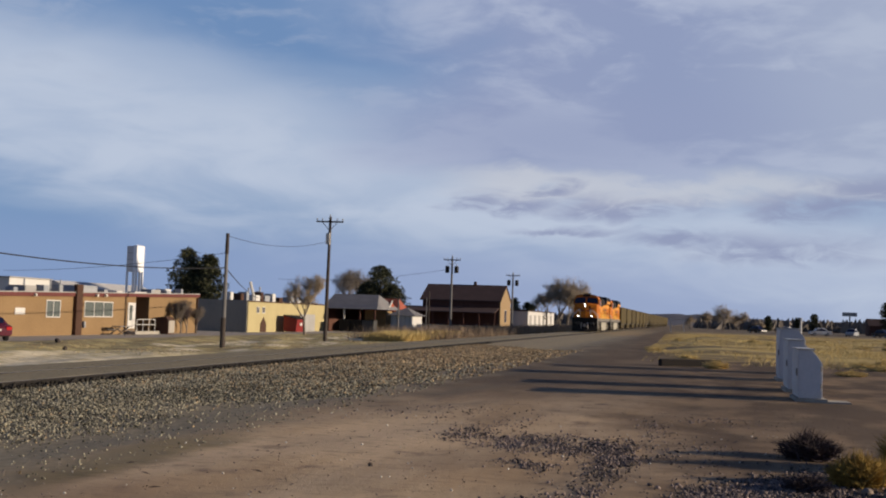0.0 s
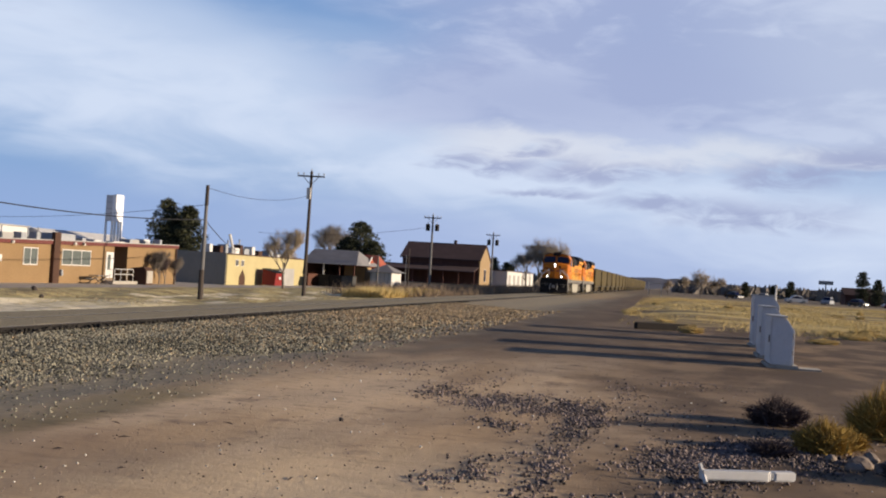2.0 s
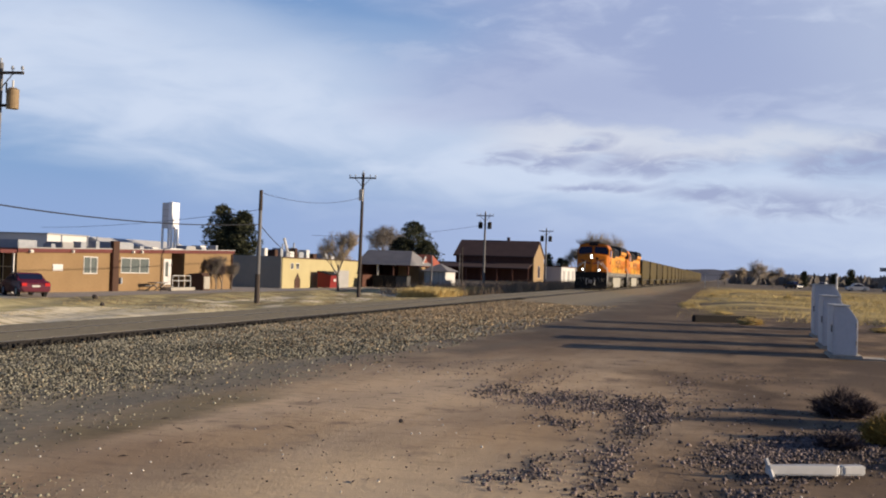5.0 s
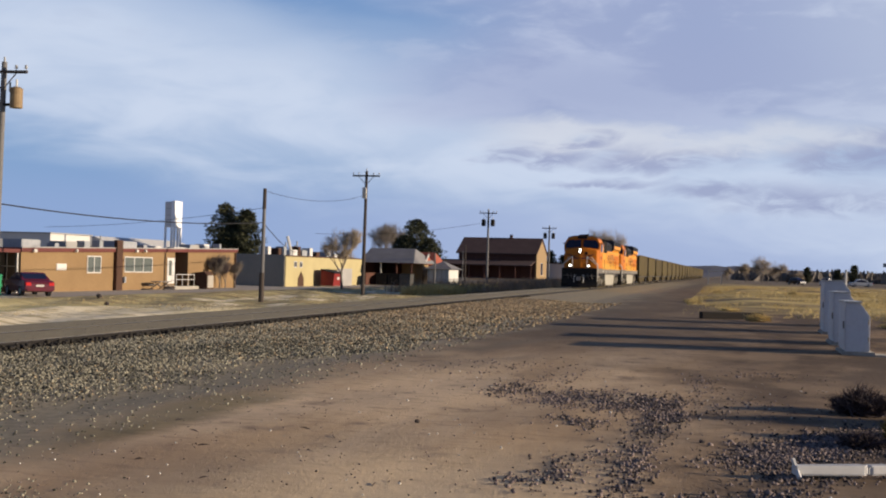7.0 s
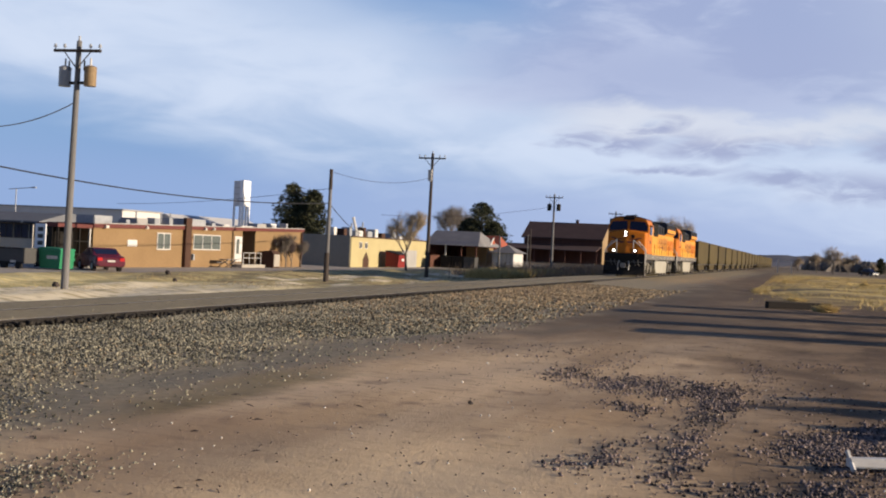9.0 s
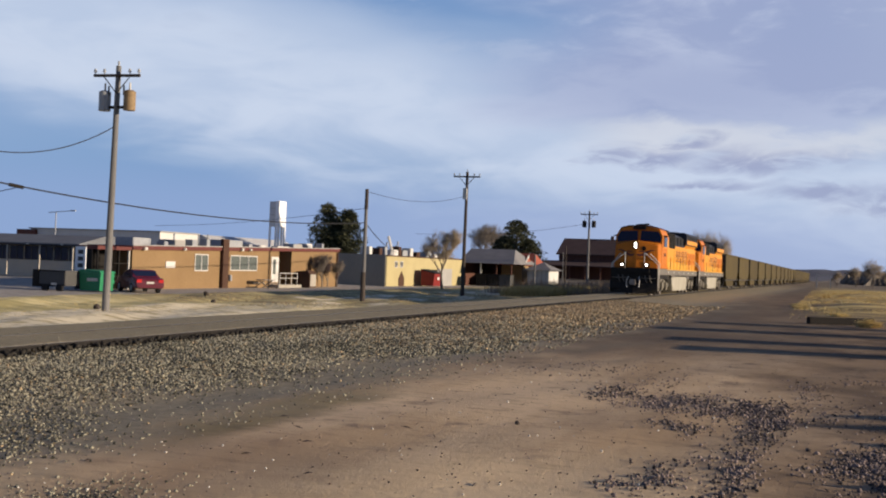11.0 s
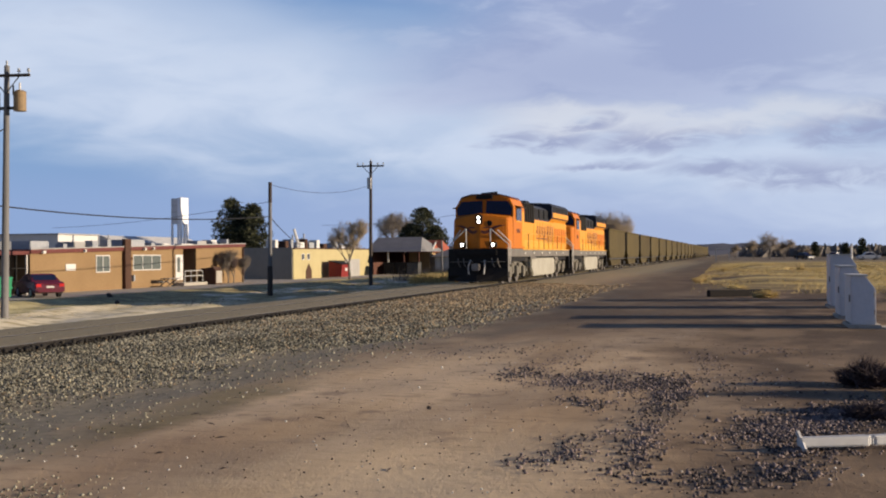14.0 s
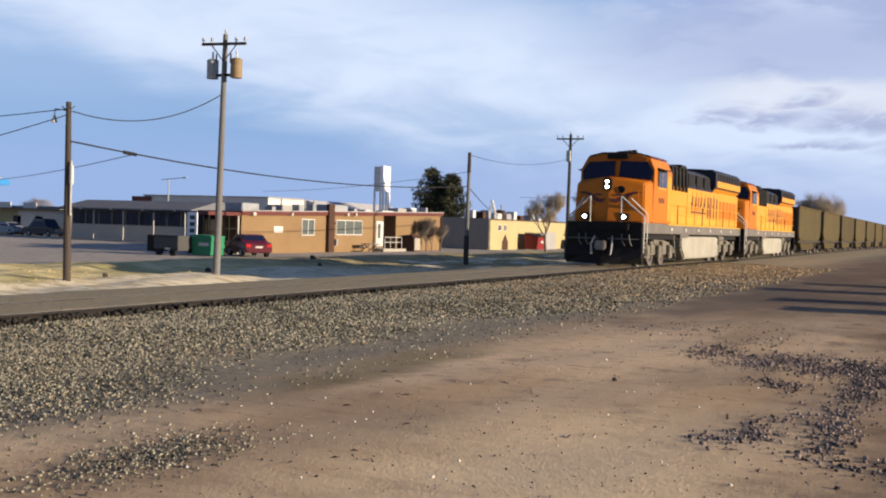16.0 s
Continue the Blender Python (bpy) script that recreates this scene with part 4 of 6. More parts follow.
    # trucks
    for y0 in (4.3, 17.95):
        for s in (-1, 1):
            tf = prism([(y0 - 2.5, 0.62), (y0 - 2.2, 0.48), (y0 + 2.2, 0.48), (y0 + 2.5, 0.62), (y0 + 2.5, 0.95), (y0 + 0.9, 1.1), (y0 - 0.9, 1.1), (y0 - 2.5, 0.95)], "x", s * 0.95, s * 1.12)
            frame_ob = part("truck_frame", tf, TRUCKM, lo, "dusty steel truck side frame")
            for k in (-1.85, 0, 1.85):
                part("axle_box", bx(s * 1.1, s * 1.27, y0 + k - 0.26, y0 + k + 0.26, 0.30, 0.88, bevel=0.04), TRUCKM, frame_ob)
                part("truck_spring", rod(bmesh.new(), (s * 1.2, y0 + k + 0.45, 0.55), (s * 1.2, y0 + k + 0.45, 1.05), 0.11, n=10), TRUCKM, frame_ob)
        for k in (-1.85, 0, 1.85):
            wheelset(lo, y0 + k, 0.53)
    squash(lo, 0.985)
    return lo


def build_gondola():
    g = thing("coal_gondola", (TX, 200, RT), "dusty olive-brown coal gondola heaped with coal", "rail car", group="coal cars")
    tub = prism([(1.0, 3.86), (15.2, 3.86), (15.2, 2.0), (14.75, 1.45), (14.0, 1.15), (2.2, 1.15), (1.45, 1.45), (1.0, 2.0)], "x", -1.55, 1.55)
    bmesh.ops.bevel(tub, geom=list(tub.edges), offset=0.07, segments=2, affect="EDGES")
    part("body", tub, GONDOLA, g)
    belly = prism([(3.6, 1.0), (12.6, 1.0), (11.6, 0.42), (4.6, 0.42)], "x", -1.35, 1.35)
    part("belly_tub", belly, GONDOLA, g)
    for s in (0, 1):
        y = 0.95 if s == 0 else 15.2
        # near-black end sheet: shade between the cars is put into its colour
        part("end_panel", bx(-1.5, 1.5, y, y + 0.05, 2.0, 3.84), GONEND, g, "end panel darkened for shade")
        for x in (-0.9, 0, 0.9):
            part("end_post", bx(x - 0.07, x + 0.07, y - 0.08 + 0.13 * s, y + 0.13 * s, 1.0, 3.84), GONEND, g)
        part("end_platform", bx(-1.5, 1.5, min(y, y + 0.9 * (1 - 2 * s)), max(y, y + 0.9 * (1 - 2 * s)) + 0.05, 1.0, 1.12), GONEND, g)
        ex = 0.0 if s == 0 else 15.5
        part("draft_sill", bx(-0.3, 0.3, ex, ex + 0.7, 0.72, 1.1), BLACKP, g)
        ladder = []
        for k in range(7):
            ladder.append(((1.56, y + 0.06 + 0.4 * (1 - 2 * s), 1.2 + 0.35 * k), (1.56, y + 0.06, 1.2 + 0.35 * k)))
        part("ladder", rods(ladder, 0.018, 5), BLACKP, g)
    for s in (-1, 1):
        part("top_chord", bx(s * 1.46, s * 1.60, 0.95, 15.25, 3.80, 3.94, bevel=0.01), GONDOLA, g)
        part("side_sill", bx(s * 1.48, s * 1.565, 1.0, 15.2, 1.02, 1.14), GONEND, g)
    bm = bmesh.new()
    bmesh.ops.create_grid(bm, x_segments=6, y_segments=30, size=1)
    for v in bm.verts:
        u, w = v.co.x, v.co.y
        v.co = Vector((u * 1.45, 8.1 + w * 7.0, 3.72 + 0.30 * (1 - u * u) * (1 - w ** 8) + 0.05 * noise.noise((u * 3, w * 12, 0))))
    part("coal_load", bm, COAL, g, "heaped black coal")
    for y0 in (2.6, 13.6):
        for s in (-1, 1):
            tf = prism([(y0 - 1.15, 0.5), (y0 - 0.5, 0.34), (y0 + 0.5, 0.34), (y0 + 1.15, 0.5), (y0 + 1.15, 0.7), (y0 + 0.5, 0.82), (y0 - 0.5, 0.82), (y0 - 1.15, 0.7)], "x", s * 0.93, s * 1.1)
            part("truck_frame", tf, BLACKP, g)
        for k in (-0.9, 0.9):
            wheelset(g, y0 + k, 0.46, 20)
    squash(g, 0.935)
    return g


LOCO_LEN, CAR_LEN, CARS = 21.6, 16.2, 21
TRAIN = []                      # (object, metres behind the front coupler)


def build_train():
    a = build_locomotive()
    TRAIN.append((a, 0.0))
    b = copy_thing(a, pose(TX, 160, RT))
    b["label"] = "second orange diesel locomotive coupled behind the first"
    TRAIN.append((b, LOCO_LEN + 0.1))
    g = build_gondola()
    for i in range(CARS):
        c = g if i == 0 else copy_thing(g, pose(TX, 200, RT))
        TRAIN.append((c, 2 * LOCO_LEN + 0.2 + i * CAR_LEN))


def front_at(t):
    """Where the front coupler stands along the track at t seconds."""
    return 131.2 - 5.35 * t - 0.02 * t * t


def motions():
    for k, (ob, back) in enumerate(TRAIN):
        walk(ob, [(t, pose(TX, front_at(t) + back, RT)) for t in np.arange(0, 16.01, 1.0)])
        if k < 6:
            for w in [c for c in ob.children if c.name.startswith("wheelset")]:
                r, at = w.matrix_basis.translation.z, w.matrix_basis.translation.copy()
                rows = []
                for i in range(16 * 15 + 1):
                    t = i / 15
                    turn = math.degrees((front_at(0) - front_at(t)) / r)
                    rows.append((t, Matrix.Translation(at) @ Matrix.Rotation(radians(turn), 4, "X")))
                walk(w, rows)


# ---- poles and cables ----
def build_pole(at, top, r, label, material=POLEW, arm=None, arm_turn=0.0, lean=(0, 0)):
    x, y = at
    z0 = float(gz(np.array(x), np.array(y)))
    p = thing("utility_pole", (x, y, z0), label, "utility pole", group="poles along the road")
    bm = bmesh.new()
    rod(bm, (0, 0, -0.4), (lean[0], lean[1], top - z0), r, r * 0.65, n=14)
    part("pole_shaft", bm, material, p)
    h = top - z0
    if arm:
        c, s = math.cos(radians(arm_turn)), math.sin(radians(arm_turn))
        za = h - 0.42
        part("crossarm", rods([((lean[0] - arm * c, lean[1] - arm * s - 0.1, za), (lean[0] + arm * c, lean[1] + arm * s - 0.1, za))], 0.065, 8), DARKPOLE, p)
        for u in (-1, 1):
            part("arm_brace", rods([((lean[0] + u * arm * 0.6 * c, lean[1] + u * arm * 0.6 * s - 0.1, za), (lean[0], lean[1] - 0.1, za - 0.75))], 0.025), DARKPOLE, p)
        for u in (-0.95, 0.95, 0.55, -0.55):
            part("insulator", rod(rod(bmesh.new(), (lean[0] + u * arm * c, lean[1] + u * arm * s - 0.1, za + 0.05), (lean[0] + u * arm * c, lean[1] + u * arm * s - 0.1, za + 0.26), 0.02), (lean[0] + u * arm * c, lean[1] + u * arm * s - 0.1, za + 0.14), (lean[0] + u * arm * c, lean[1] + u * arm * s - 0.1, za + 0.28), 0.07, 0.045, 8), TRANSF, p)
        part("insulator", rod(bmesh.new(), (lean[0], lean[1], h), (lean[0], lean[1], h + 0.2), 0.045, n=8), TRANSF, p)
    return p


def transformer(p, at, height, r, material):
    x, y, z = at
    can = part("transformer", rod(bmesh.new(), (x, y, z), (x, y, z + height), r, n=18), material, p, "cylindrical pole transformer")
    part("lid", rod(bmesh.new(), (x, y, z + height), (x, y, z + height + 0.07), r * 1.06, r * 0.6, 18), material, can)
    part("bushing", rod(bmesh.new(), (x, y, z + height), (x, y, z + height + 0.38), 0.04, n=8), RAILING, can)
    return can


def cable(points, sag, r=0.022, label="thin black overhead cable"):
    cu = bpy.data.curves.new("cable", "CURVE")
    cu.dimensions, cu.bevel_depth, cu.bevel_resolution = "3D", r, 1
    for p, q in zip(points, points[1:]):
        p, q = Vector(p), Vector(q)
        sp = cu.splines.new("POLY")
        sp.points.add(16)
        for k in range(17):
            t = k / 16
            sp.points[k].co = (*(p.lerp(q, t) - Vector((0, 0, sag * 4 * t * (1 - t)))), 1)
    cu.materials.append(CABLE)
    return tagged(new("cable", cu), label, "cable")


def build_poles():
    p0 = build_pole((-29.7, 30.6), 5.75, 0.15, "dark tarred wooden service pole by the lot", DARKPOLE, lean=(-0.1, 0))
    arm = part("lamp_bracket", rods([((-0.1, 0, 6.25), (-0.66, -0.1, 6.32)), ((-0.66, -0.1, 6.32), (-0.68, -0.1, 6.05))], 0.02), TRANSF, p0)
    part("lamp", rod(bmesh.new(), (-0.68, -0.1, 5.82), (-0.68, -0.1, 6.08), 0.11, 0.05, 12), RAILING, arm, "small white hanging lamp")
    part("top_bracket", rods([((-0.42, 0, 6.42), (-0.1, 0, 6.22)), ((0.22, 0, 6.42), (-0.1, 0, 6.22))], 0.022), TRANSF, p0)
    part("riser_pipe", rods([((0.15, -0.05, 2.4), (0.15, -0.05, 4.4))], 0.03), RAILING, p0)
    part("meter_box", bx(0.10, 0.22, -0.12, 0.02, 3.55, 4.25, bevel=0.02), RAILING, p0)
    p1 = build_pole((-29.05, 38.7), 9.55, 0.165, "weathered utility pole with crossarm and two transformers", arm=1.05, arm_turn=8, lean=(0.18, 0))
    transformer(p1, (-0.42, -0.05, 8.45), 0.78, 0.25, TRANSF)
    transformer(p1, (0.82, -0.05, 8.45), 0.78, 0.25, TRANSR)
    part("transformer_bracket", bx(-0.35, 0.75, -0.09, 0.09, 8.55, 8.65), BLACKP, p1)
    part("cutout_switch", rods([((-0.2, -0.1, 9.1), (-0.2, -0.1, 9.5)), ((0.55, -0.1, 9.1), (0.55, -0.1, 9.5))], 0.035), BLACKP, p1)
    p2 = build_pole((-29.2, 65.5), 6.45, 0.15, "weathered service pole with a dark foot", lean=(0.05, 0))
    # lowest 1.9 m darker than the shaft
    part("pole_foot", rod(bmesh.new(), (0, 0, 0), (0, 0, 1.9), 0.175, 0.16, 12), DARKPOLE, p2, "dark foot")
    part("pole_cap", rod(bmesh.new(), (0.04, 0, 6.0), (0.05, 0, 7.32), 0.125, 0.11, 12), DARKPOLE, p2)
    p3 = build_pole((-29.8, 87.4), 9.6, 0.17, "tall wooden utility pole with a crossarm", DARKPOLE, arm=1.15, arm_turn=6, lean=(0.08, 0))
    part("riser_box", bx(-0.17, 0.17, -0.3, -0.12, 8.1, 9.05, bevel=0.03), RAILING, p3, "pale riser box")
    p4 = build_pole((-30.2, 137.8), 9.25, 0.17, "wooden utility pole with crossarm and dark transformers", arm=1.1, arm_turn=6)
    for u in (-0.6, 0.6):
        transformer(p4, (u, -0.05, 8.0), 0.8, 0.27, BLACKP)
    p5 = build_pole((-30.2, 187), 9.35, 0.18, "wooden utility pole with crossarm and dark transformers", arm=1.2, arm_turn=6)
    for u in (-0.7, 0.7):
        transformer(p5, (u, -0.05, 8.0), 0.9, 0.3, BLACKP)
    build_pole((-36.5, 152), 5.0, 0.12, "thin dark service pole by the barn lot", DARKPOLE)
    build_pole((-39.3, 162), 4.3, 0.08, "slim grey lamp post by the barn lot", POLEW)
    build_pole((-37.2, 138), 3.6, 0.13, "stubby wooden post with a small lamp", POLEW)
    for x, y, h in ((-82.0, 100.0, 6.9),):
        lp = thing("street_lamp", (x, y, TOWN), "slim grey street lamp in the lot", "street lamp")
        part("pole", rods([((0, 0, 0), (0, 0, h))], 0.06, 8), TRANSF, lp)
        part("arm", rods([((-1.0, 0, h - 0.1), (2.2, 0, h + 0.15))], 0.04), TRANSF, lp)
        part("lamp_head", bx(2.0, 2.6, -0.12, 0.12, h + 0.08, h + 0.22, bevel=0.02), TRANSF, lp)
    cable([(-29.6, 30.6, 5.4), (-28.95, 38.7, 7.0)], 0.7, 0.022)
    cable([(-60, 22, 5.6), (-29.75, 30.6, 5.5)], 1.0, 0.018)
    cable([(-44, 23, 1.4), (-29.75, 30.6, 5.3)], 0.5, 0.018)
    cable([(-29.62, 33.9, 4.05), (-61.6, 54.5, 3.7)], 0.2, 0.016)
    run = cable([(-29.65, 30.6, 4.3), (-29.15, 65.5, 4.25)], 0.62, 0.032, "thick black overhead cable with a splice case")
    cable([(-29.15, 65.5, 4.2), (-46, 112, 2.9)], 0.3, 0.03)
    cable([(-29.15, 65.5, 6.3), (-29.7, 87.4, 7.6)], 0.6, 0.015)
    cable([(-29.15, 65.5, 5.2), (-58, 84, 4.3)], 0.3, 0.015)
    cable([(-30.2, 137.8, 7.7), (-50, 128, 5.5)], 0.6, 0.02)
    part("splice_case", rods([((-29.63, 33.4, 4.11), (-29.62, 34.1, 4.06))], 0.07, 10), BLACKP, run, "black splice case")


# ---- buildings ----
TOWN = -0.85


def window(parent, x, y0, y1, z0, z1, lights=2, axis="x", out=1, glass=GLASSD, frame_mat=None):
    """A framed window in a wall that faces along the axis; out is the way it looks."""
    def b(u0, u1, d0, d1, w0, w1):
        return (x + d0 * out, x + d1 * out, u0, u1, w0, w1) if axis == "x" else (u0, u1, x + d0 * out, x + d1 * out, w0, w1)
    f = bmesh.new()
    t = 0.07
    box(f, *b(y0, y1, -0.03, 0.05, z1 - t, z1)), box(f, *b(y0, y1, -0.03, 0.05, z0, z0 + t))
    for k in range(lights + 1):
        u = y0 + (y1 - y0 - t) * k / lights
        box(f, *b(u, u + t, -0.03, 0.048, z0 + t, z1 - t))
    win = part("window", f, frame_mat or WHITEP, parent, "dark framed window" if frame_mat else "white framed window")
    for k in range(lights):
        u = y0 + (y1 - y0 - t) * k / lights
        part("pane", bx(*b(u + t, u + (y1 - y0 - t) / lights, -0.02, 0.012, z0 + t, z1 - t)), glass, win)
    return win


WINDOWGLASS = mat("window_glass_with_blinds", (0.13, 0.145, 0.135), (0.085, 0.10, 0.095), rough=0.12, bump=0, spec=0.7)


def build_brown_building():
    X = -47.1
    h = thing("brick_shop", (X, 65.6, TOWN), "low tan brick shop with a dark red fascia", "building")
    L = 33.8

    def top(y):
        return 3.10 + 0.66 * y / L

    def wall(y0, y1, d0=-3.6, d1=0.0, name="wall", material=BRICKB, z0=0.0, drop=0.28):
        bm = bmesh.new()
        vs = [bm.verts.new((dx, y, z)) for y in (y0, y1) for dx, z in ((d0, z0), (d1, z0), (d1, top(y) - drop), (d0, top(y) - drop))]
        for f in ((0, 1, 2, 3), (4, 7, 6, 5), (0, 4, 5, 1), (1, 5, 6, 2), (2, 6, 7, 3), (3, 7, 4, 0)):
            bm.faces.new([vs[i] for i in f])
        bmesh.ops.recalc_face_normals(bm, faces=bm.faces)
        return part(name, bm, material, h)
    wall(0, 21.6)
    wall(24.0, L)
    wall(21.6, 24.0, -3.6, -1.6, "porch_back", DARKBRICK)
    # fascia and roof edge
    bm = bmesh.new()
    vs = [bm.verts.new((dx, y, top(y) + dz)) for y in (-0.15, L + 0.15) for dx, dz in ((-3.8, -0.28), (0.16, -0.28), (0.16, 0.0), (-3.8, 0.0))]
    for f in ((0, 1, 2, 3), (4, 7, 6, 5), (0, 4, 5, 1), (1, 5, 6, 2), (2, 6, 7, 3), (3, 7, 4, 0)):
        bm.faces.new([vs[i] for i in f])
    bmesh.ops.recalc_face_normals(bm, faces=bm.faces)
    part("roof", bm, FASCIA, h, "flat roof with dark red fascia")
    bm = bmesh.new()
    vs = [bm.verts.new((dx, y, top(y) + dz)) for y in (-0.15, L + 0.15) for dx, dz in ((0.05, 0.002), (0.19, 0.002), (0.19, 0.075), (0.05, 0.075))]
    for f in ((0, 1, 2, 3), (4, 7, 6, 5), (0, 4, 5, 1), (1, 5, 6, 2), (2, 6, 7, 3), (3, 7, 4, 0)):
        bm.faces.new([vs[i] for i in f])
    bmesh.ops.recalc_face_normals(bm, faces=bm.faces)
    part("coping", bm, GREYWALL, h, "pale metal coping")
    for y, w, hh in ((5.2, 0.5, 0.35), (9.0, 0.7, 0.55), (11.1, 0.5, 0.6), (17.8, 0.6, 0.3), (19.6, 1.2, 0.22), (23.0, 2.2, 0.16), (26.0, 0.5, 0.35), (29.0, 0.7, 0.3), (32.0, 0.4, 0.5)):
        part("roof_box", bx(-1.6, -0.9, y, y + w, top(y), top(y) + hh, bevel=0.02), WHITEP if w > 1 else TRANSF, h)
    part("gas_pipe", rods([((0.1, 12.85, 0.2), (0.1, 12.85, 2.3)), ((0.1, 12.85, 2.3), (0.1, 13.1, 2.5))], 0.04), DARKBRICK, h)
    part("meter", bx(0.05, 0.30, 12.95, 13.2, 0.6, 1.1, bevel=0.03), TRANSF, h)
    part("pilaster", bx(0.0, 0.30, 11.7, 12.6, 0, 4.0, bevel=0.02), DARKBRICK, h, "dark brick chimney pilaster")
    part("downpipe", rods([((0.08, L - 0.25, 0), (0.08, L - 0.25, 3.4))], 0.1, 8), DARKBRICK, h)
    part("wall_plate", bx(0.0, 0.06, 4.1, 5.3, 1.58, 2.06), WHITEP, h, "blank white wall plate")
    window(h, 0, 8.0, 9.9, 1.38, 2.70, 2, glass=WINDOWGLASS)
    window(h, 0, 13.3, 17.7, 1.45, 2.72, 3, glass=WINDOWGLASS)
    dr = part("door", bx(-0.02, 0.06, 20.2, 21.5, 0.5, 2.72, bevel=0.01), WHITEP, h, "white door with sidelight")
    part("door_pane", bx(0.055, 0.07, 20.45, 20.95, 1.2, 2.5), WINDOWGLASS, dr)
    part("door_step", bx(0.0, 0.9, 20.0, 24.6, 0, 0.28, bevel=0.02), CONCRETE, h)
    for k in range(4):
        part("railing_post", rods([((0.5, 21.0 + 1.1 * k, 0.28), (0.5, 21.0 + 1.1 * k, 1.3))], 0.03), WHITEP, h)
    for z in (1.3, 0.85):
        part("ramp_railing", rods([((0.5, 21.0, z), (0.5, 24.3, z))], 0.03), WHITEP, h, "white ramp railing")
    for y, w in ((1.0, 0.6), (6.1, 0.35), (14.6, 0.5), (16.0, 0.4)):
        part("wall_lamp", bx(0.16, 0.36, y, y + w * 0.6, top(y) - 0.3, top(y) - 0.08, bevel=0.03), RAILING, h)
    for k, (x, y, w, d, hh) in enumerate(((-3, 2.0, 2.2, 1.6, 0.6), (-3, 7.5, 1.6, 1.5, 0.5), (-3.2, 10.0, 1.4, 1.2, 0.45), (-3, 15.0, 2.6, 1.6, 0.6), (-2.5, 27.0, 1.6, 1.2, 0.4), (-2.8, 30.5, 1.2, 1, 0.45))):
        part("roof_unit", bx(x, x + d, y, y + w, top(y), top(y) + hh, bevel=0.04), (TRANSF, GREYWALL, WHITEP)[k % 3], h, "rooftop air unit")
    for y in (8.7, 12.2, 13.6):
        part("roof_vent", rods([((-2.4, y, top(y)), (-2.4, y, top(y) + 1.0))], 0.06), TRANSF, h)
    # entrance lattice at the near end
    part("entry_canopy", bx(-1.6, 0.1, -4.0, -0.2, 2.75, 3.0), FASCIA, h)
    for k in range(4):
        part("entry_post", bx(-0.08, 0.04, -3.9 + 1.15 * k, -3.78 + 1.15 * k, 0, 2.75), RAILING if k % 2 else BLACKP, h)
    for z in (0.9, 1.8):
        part("entry_rail", bx(-0.06, 0.02, -3.8, -0.4, z, z + 0.06), BLACKP, h)
    # black panels added to draw the shade inside the open entry
    part("entry_shade_back", bx(-1.6, -1.5, -4.0, -0.2, 0, 2.75), BLACKP, h)
    part("entry_shade_side", bx(-1.5, -0.35, -3.98, -3.9, 0, 2.75), BLACKP, h)
    # things beside the wall
    sk = thing("waste_box", (-46.9, 90.1, TOWN), "dark open waste box by the porch", "waste box")
    part("shell", prism([(0, 0), (1.45, 0), (1.45, 1.3), (1.15, 1.6), (0, 1.45)], "y", 0, 1.3), DARKBRICK, sk)
    part("pale_panel", bx(1.452, 1.50, 0.1, 1.2, 0.15, 1.25), CONCRETE, sk)
    b = thing("picnic_table", (-45.9, 82.8, TOWN), "weathered wooden picnic table by the wall", "table")
    part("tabletop", bx(-0.4, 0.4, -1.0, 1.0, 0.7, 0.76), POLEW, b)
    for s in (-1, 1):
        part("bench", bx(s * 0.75 - 0.14, s * 0.75 + 0.14, -1.0, 1.0, 0.42, 0.47), POLEW, b)
        part("leg", rods([((-0.75, s * 0.7, 0), (0.3, s * 0.7, 0.72)), ((0.75, s * 0.7, 0), (-0.3, s * 0.7, 0.72))], 0.04), POLEW, b)


def gable_house(name, at, w, d, eave, ridge, wall_mat, roof_mat, label, along="x", hip=0.0):
    """A house w wide in x and d deep in y, with its ridge along x or y and the roof a thick shell."""
    h = thing(name, at, label, "building")
    part("wall", bx(0, w, 0, d, 0, eave), wall_mat, h)
    o = 0.4
    bm = bmesh.new()
    if along == "x":
        pts = [(-o, -o, eave - 0.1), (w + o, -o, eave - 0.1), (w + o, d + o, eave - 0.1), (-o, d + o, eave - 0.1), (-o + hip, d / 2, ridge), (w + o - hip, d / 2, ridge)]
        fs = [(0, 1, 5, 4), (2, 3, 4, 5), (1, 2, 5), (3, 0, 4), (3, 2, 1, 0)]
    else:
        pts = [(-o, -o, eave - 0.1), (w + o, -o, eave - 0.1), (w + o, d + o, eave - 0.1), (-o, d + o, eave - 0.1), (w / 2, -o + hip, ridge), (w / 2, d + o - hip, ridge)]
        fs = [(1, 2, 5, 4), (3, 0, 4, 5), (0, 1, 4), (2, 3, 5), (3, 2, 1, 0)]
    vs = [bm.verts.new(p) for p in pts]
    for f in fs:
        bm.faces.new([vs[i] for i in f])
    bmesh.ops.recalc_face_normals(bm, faces=bm.faces)
    part("roof", bm, roof_mat, h)
    return h


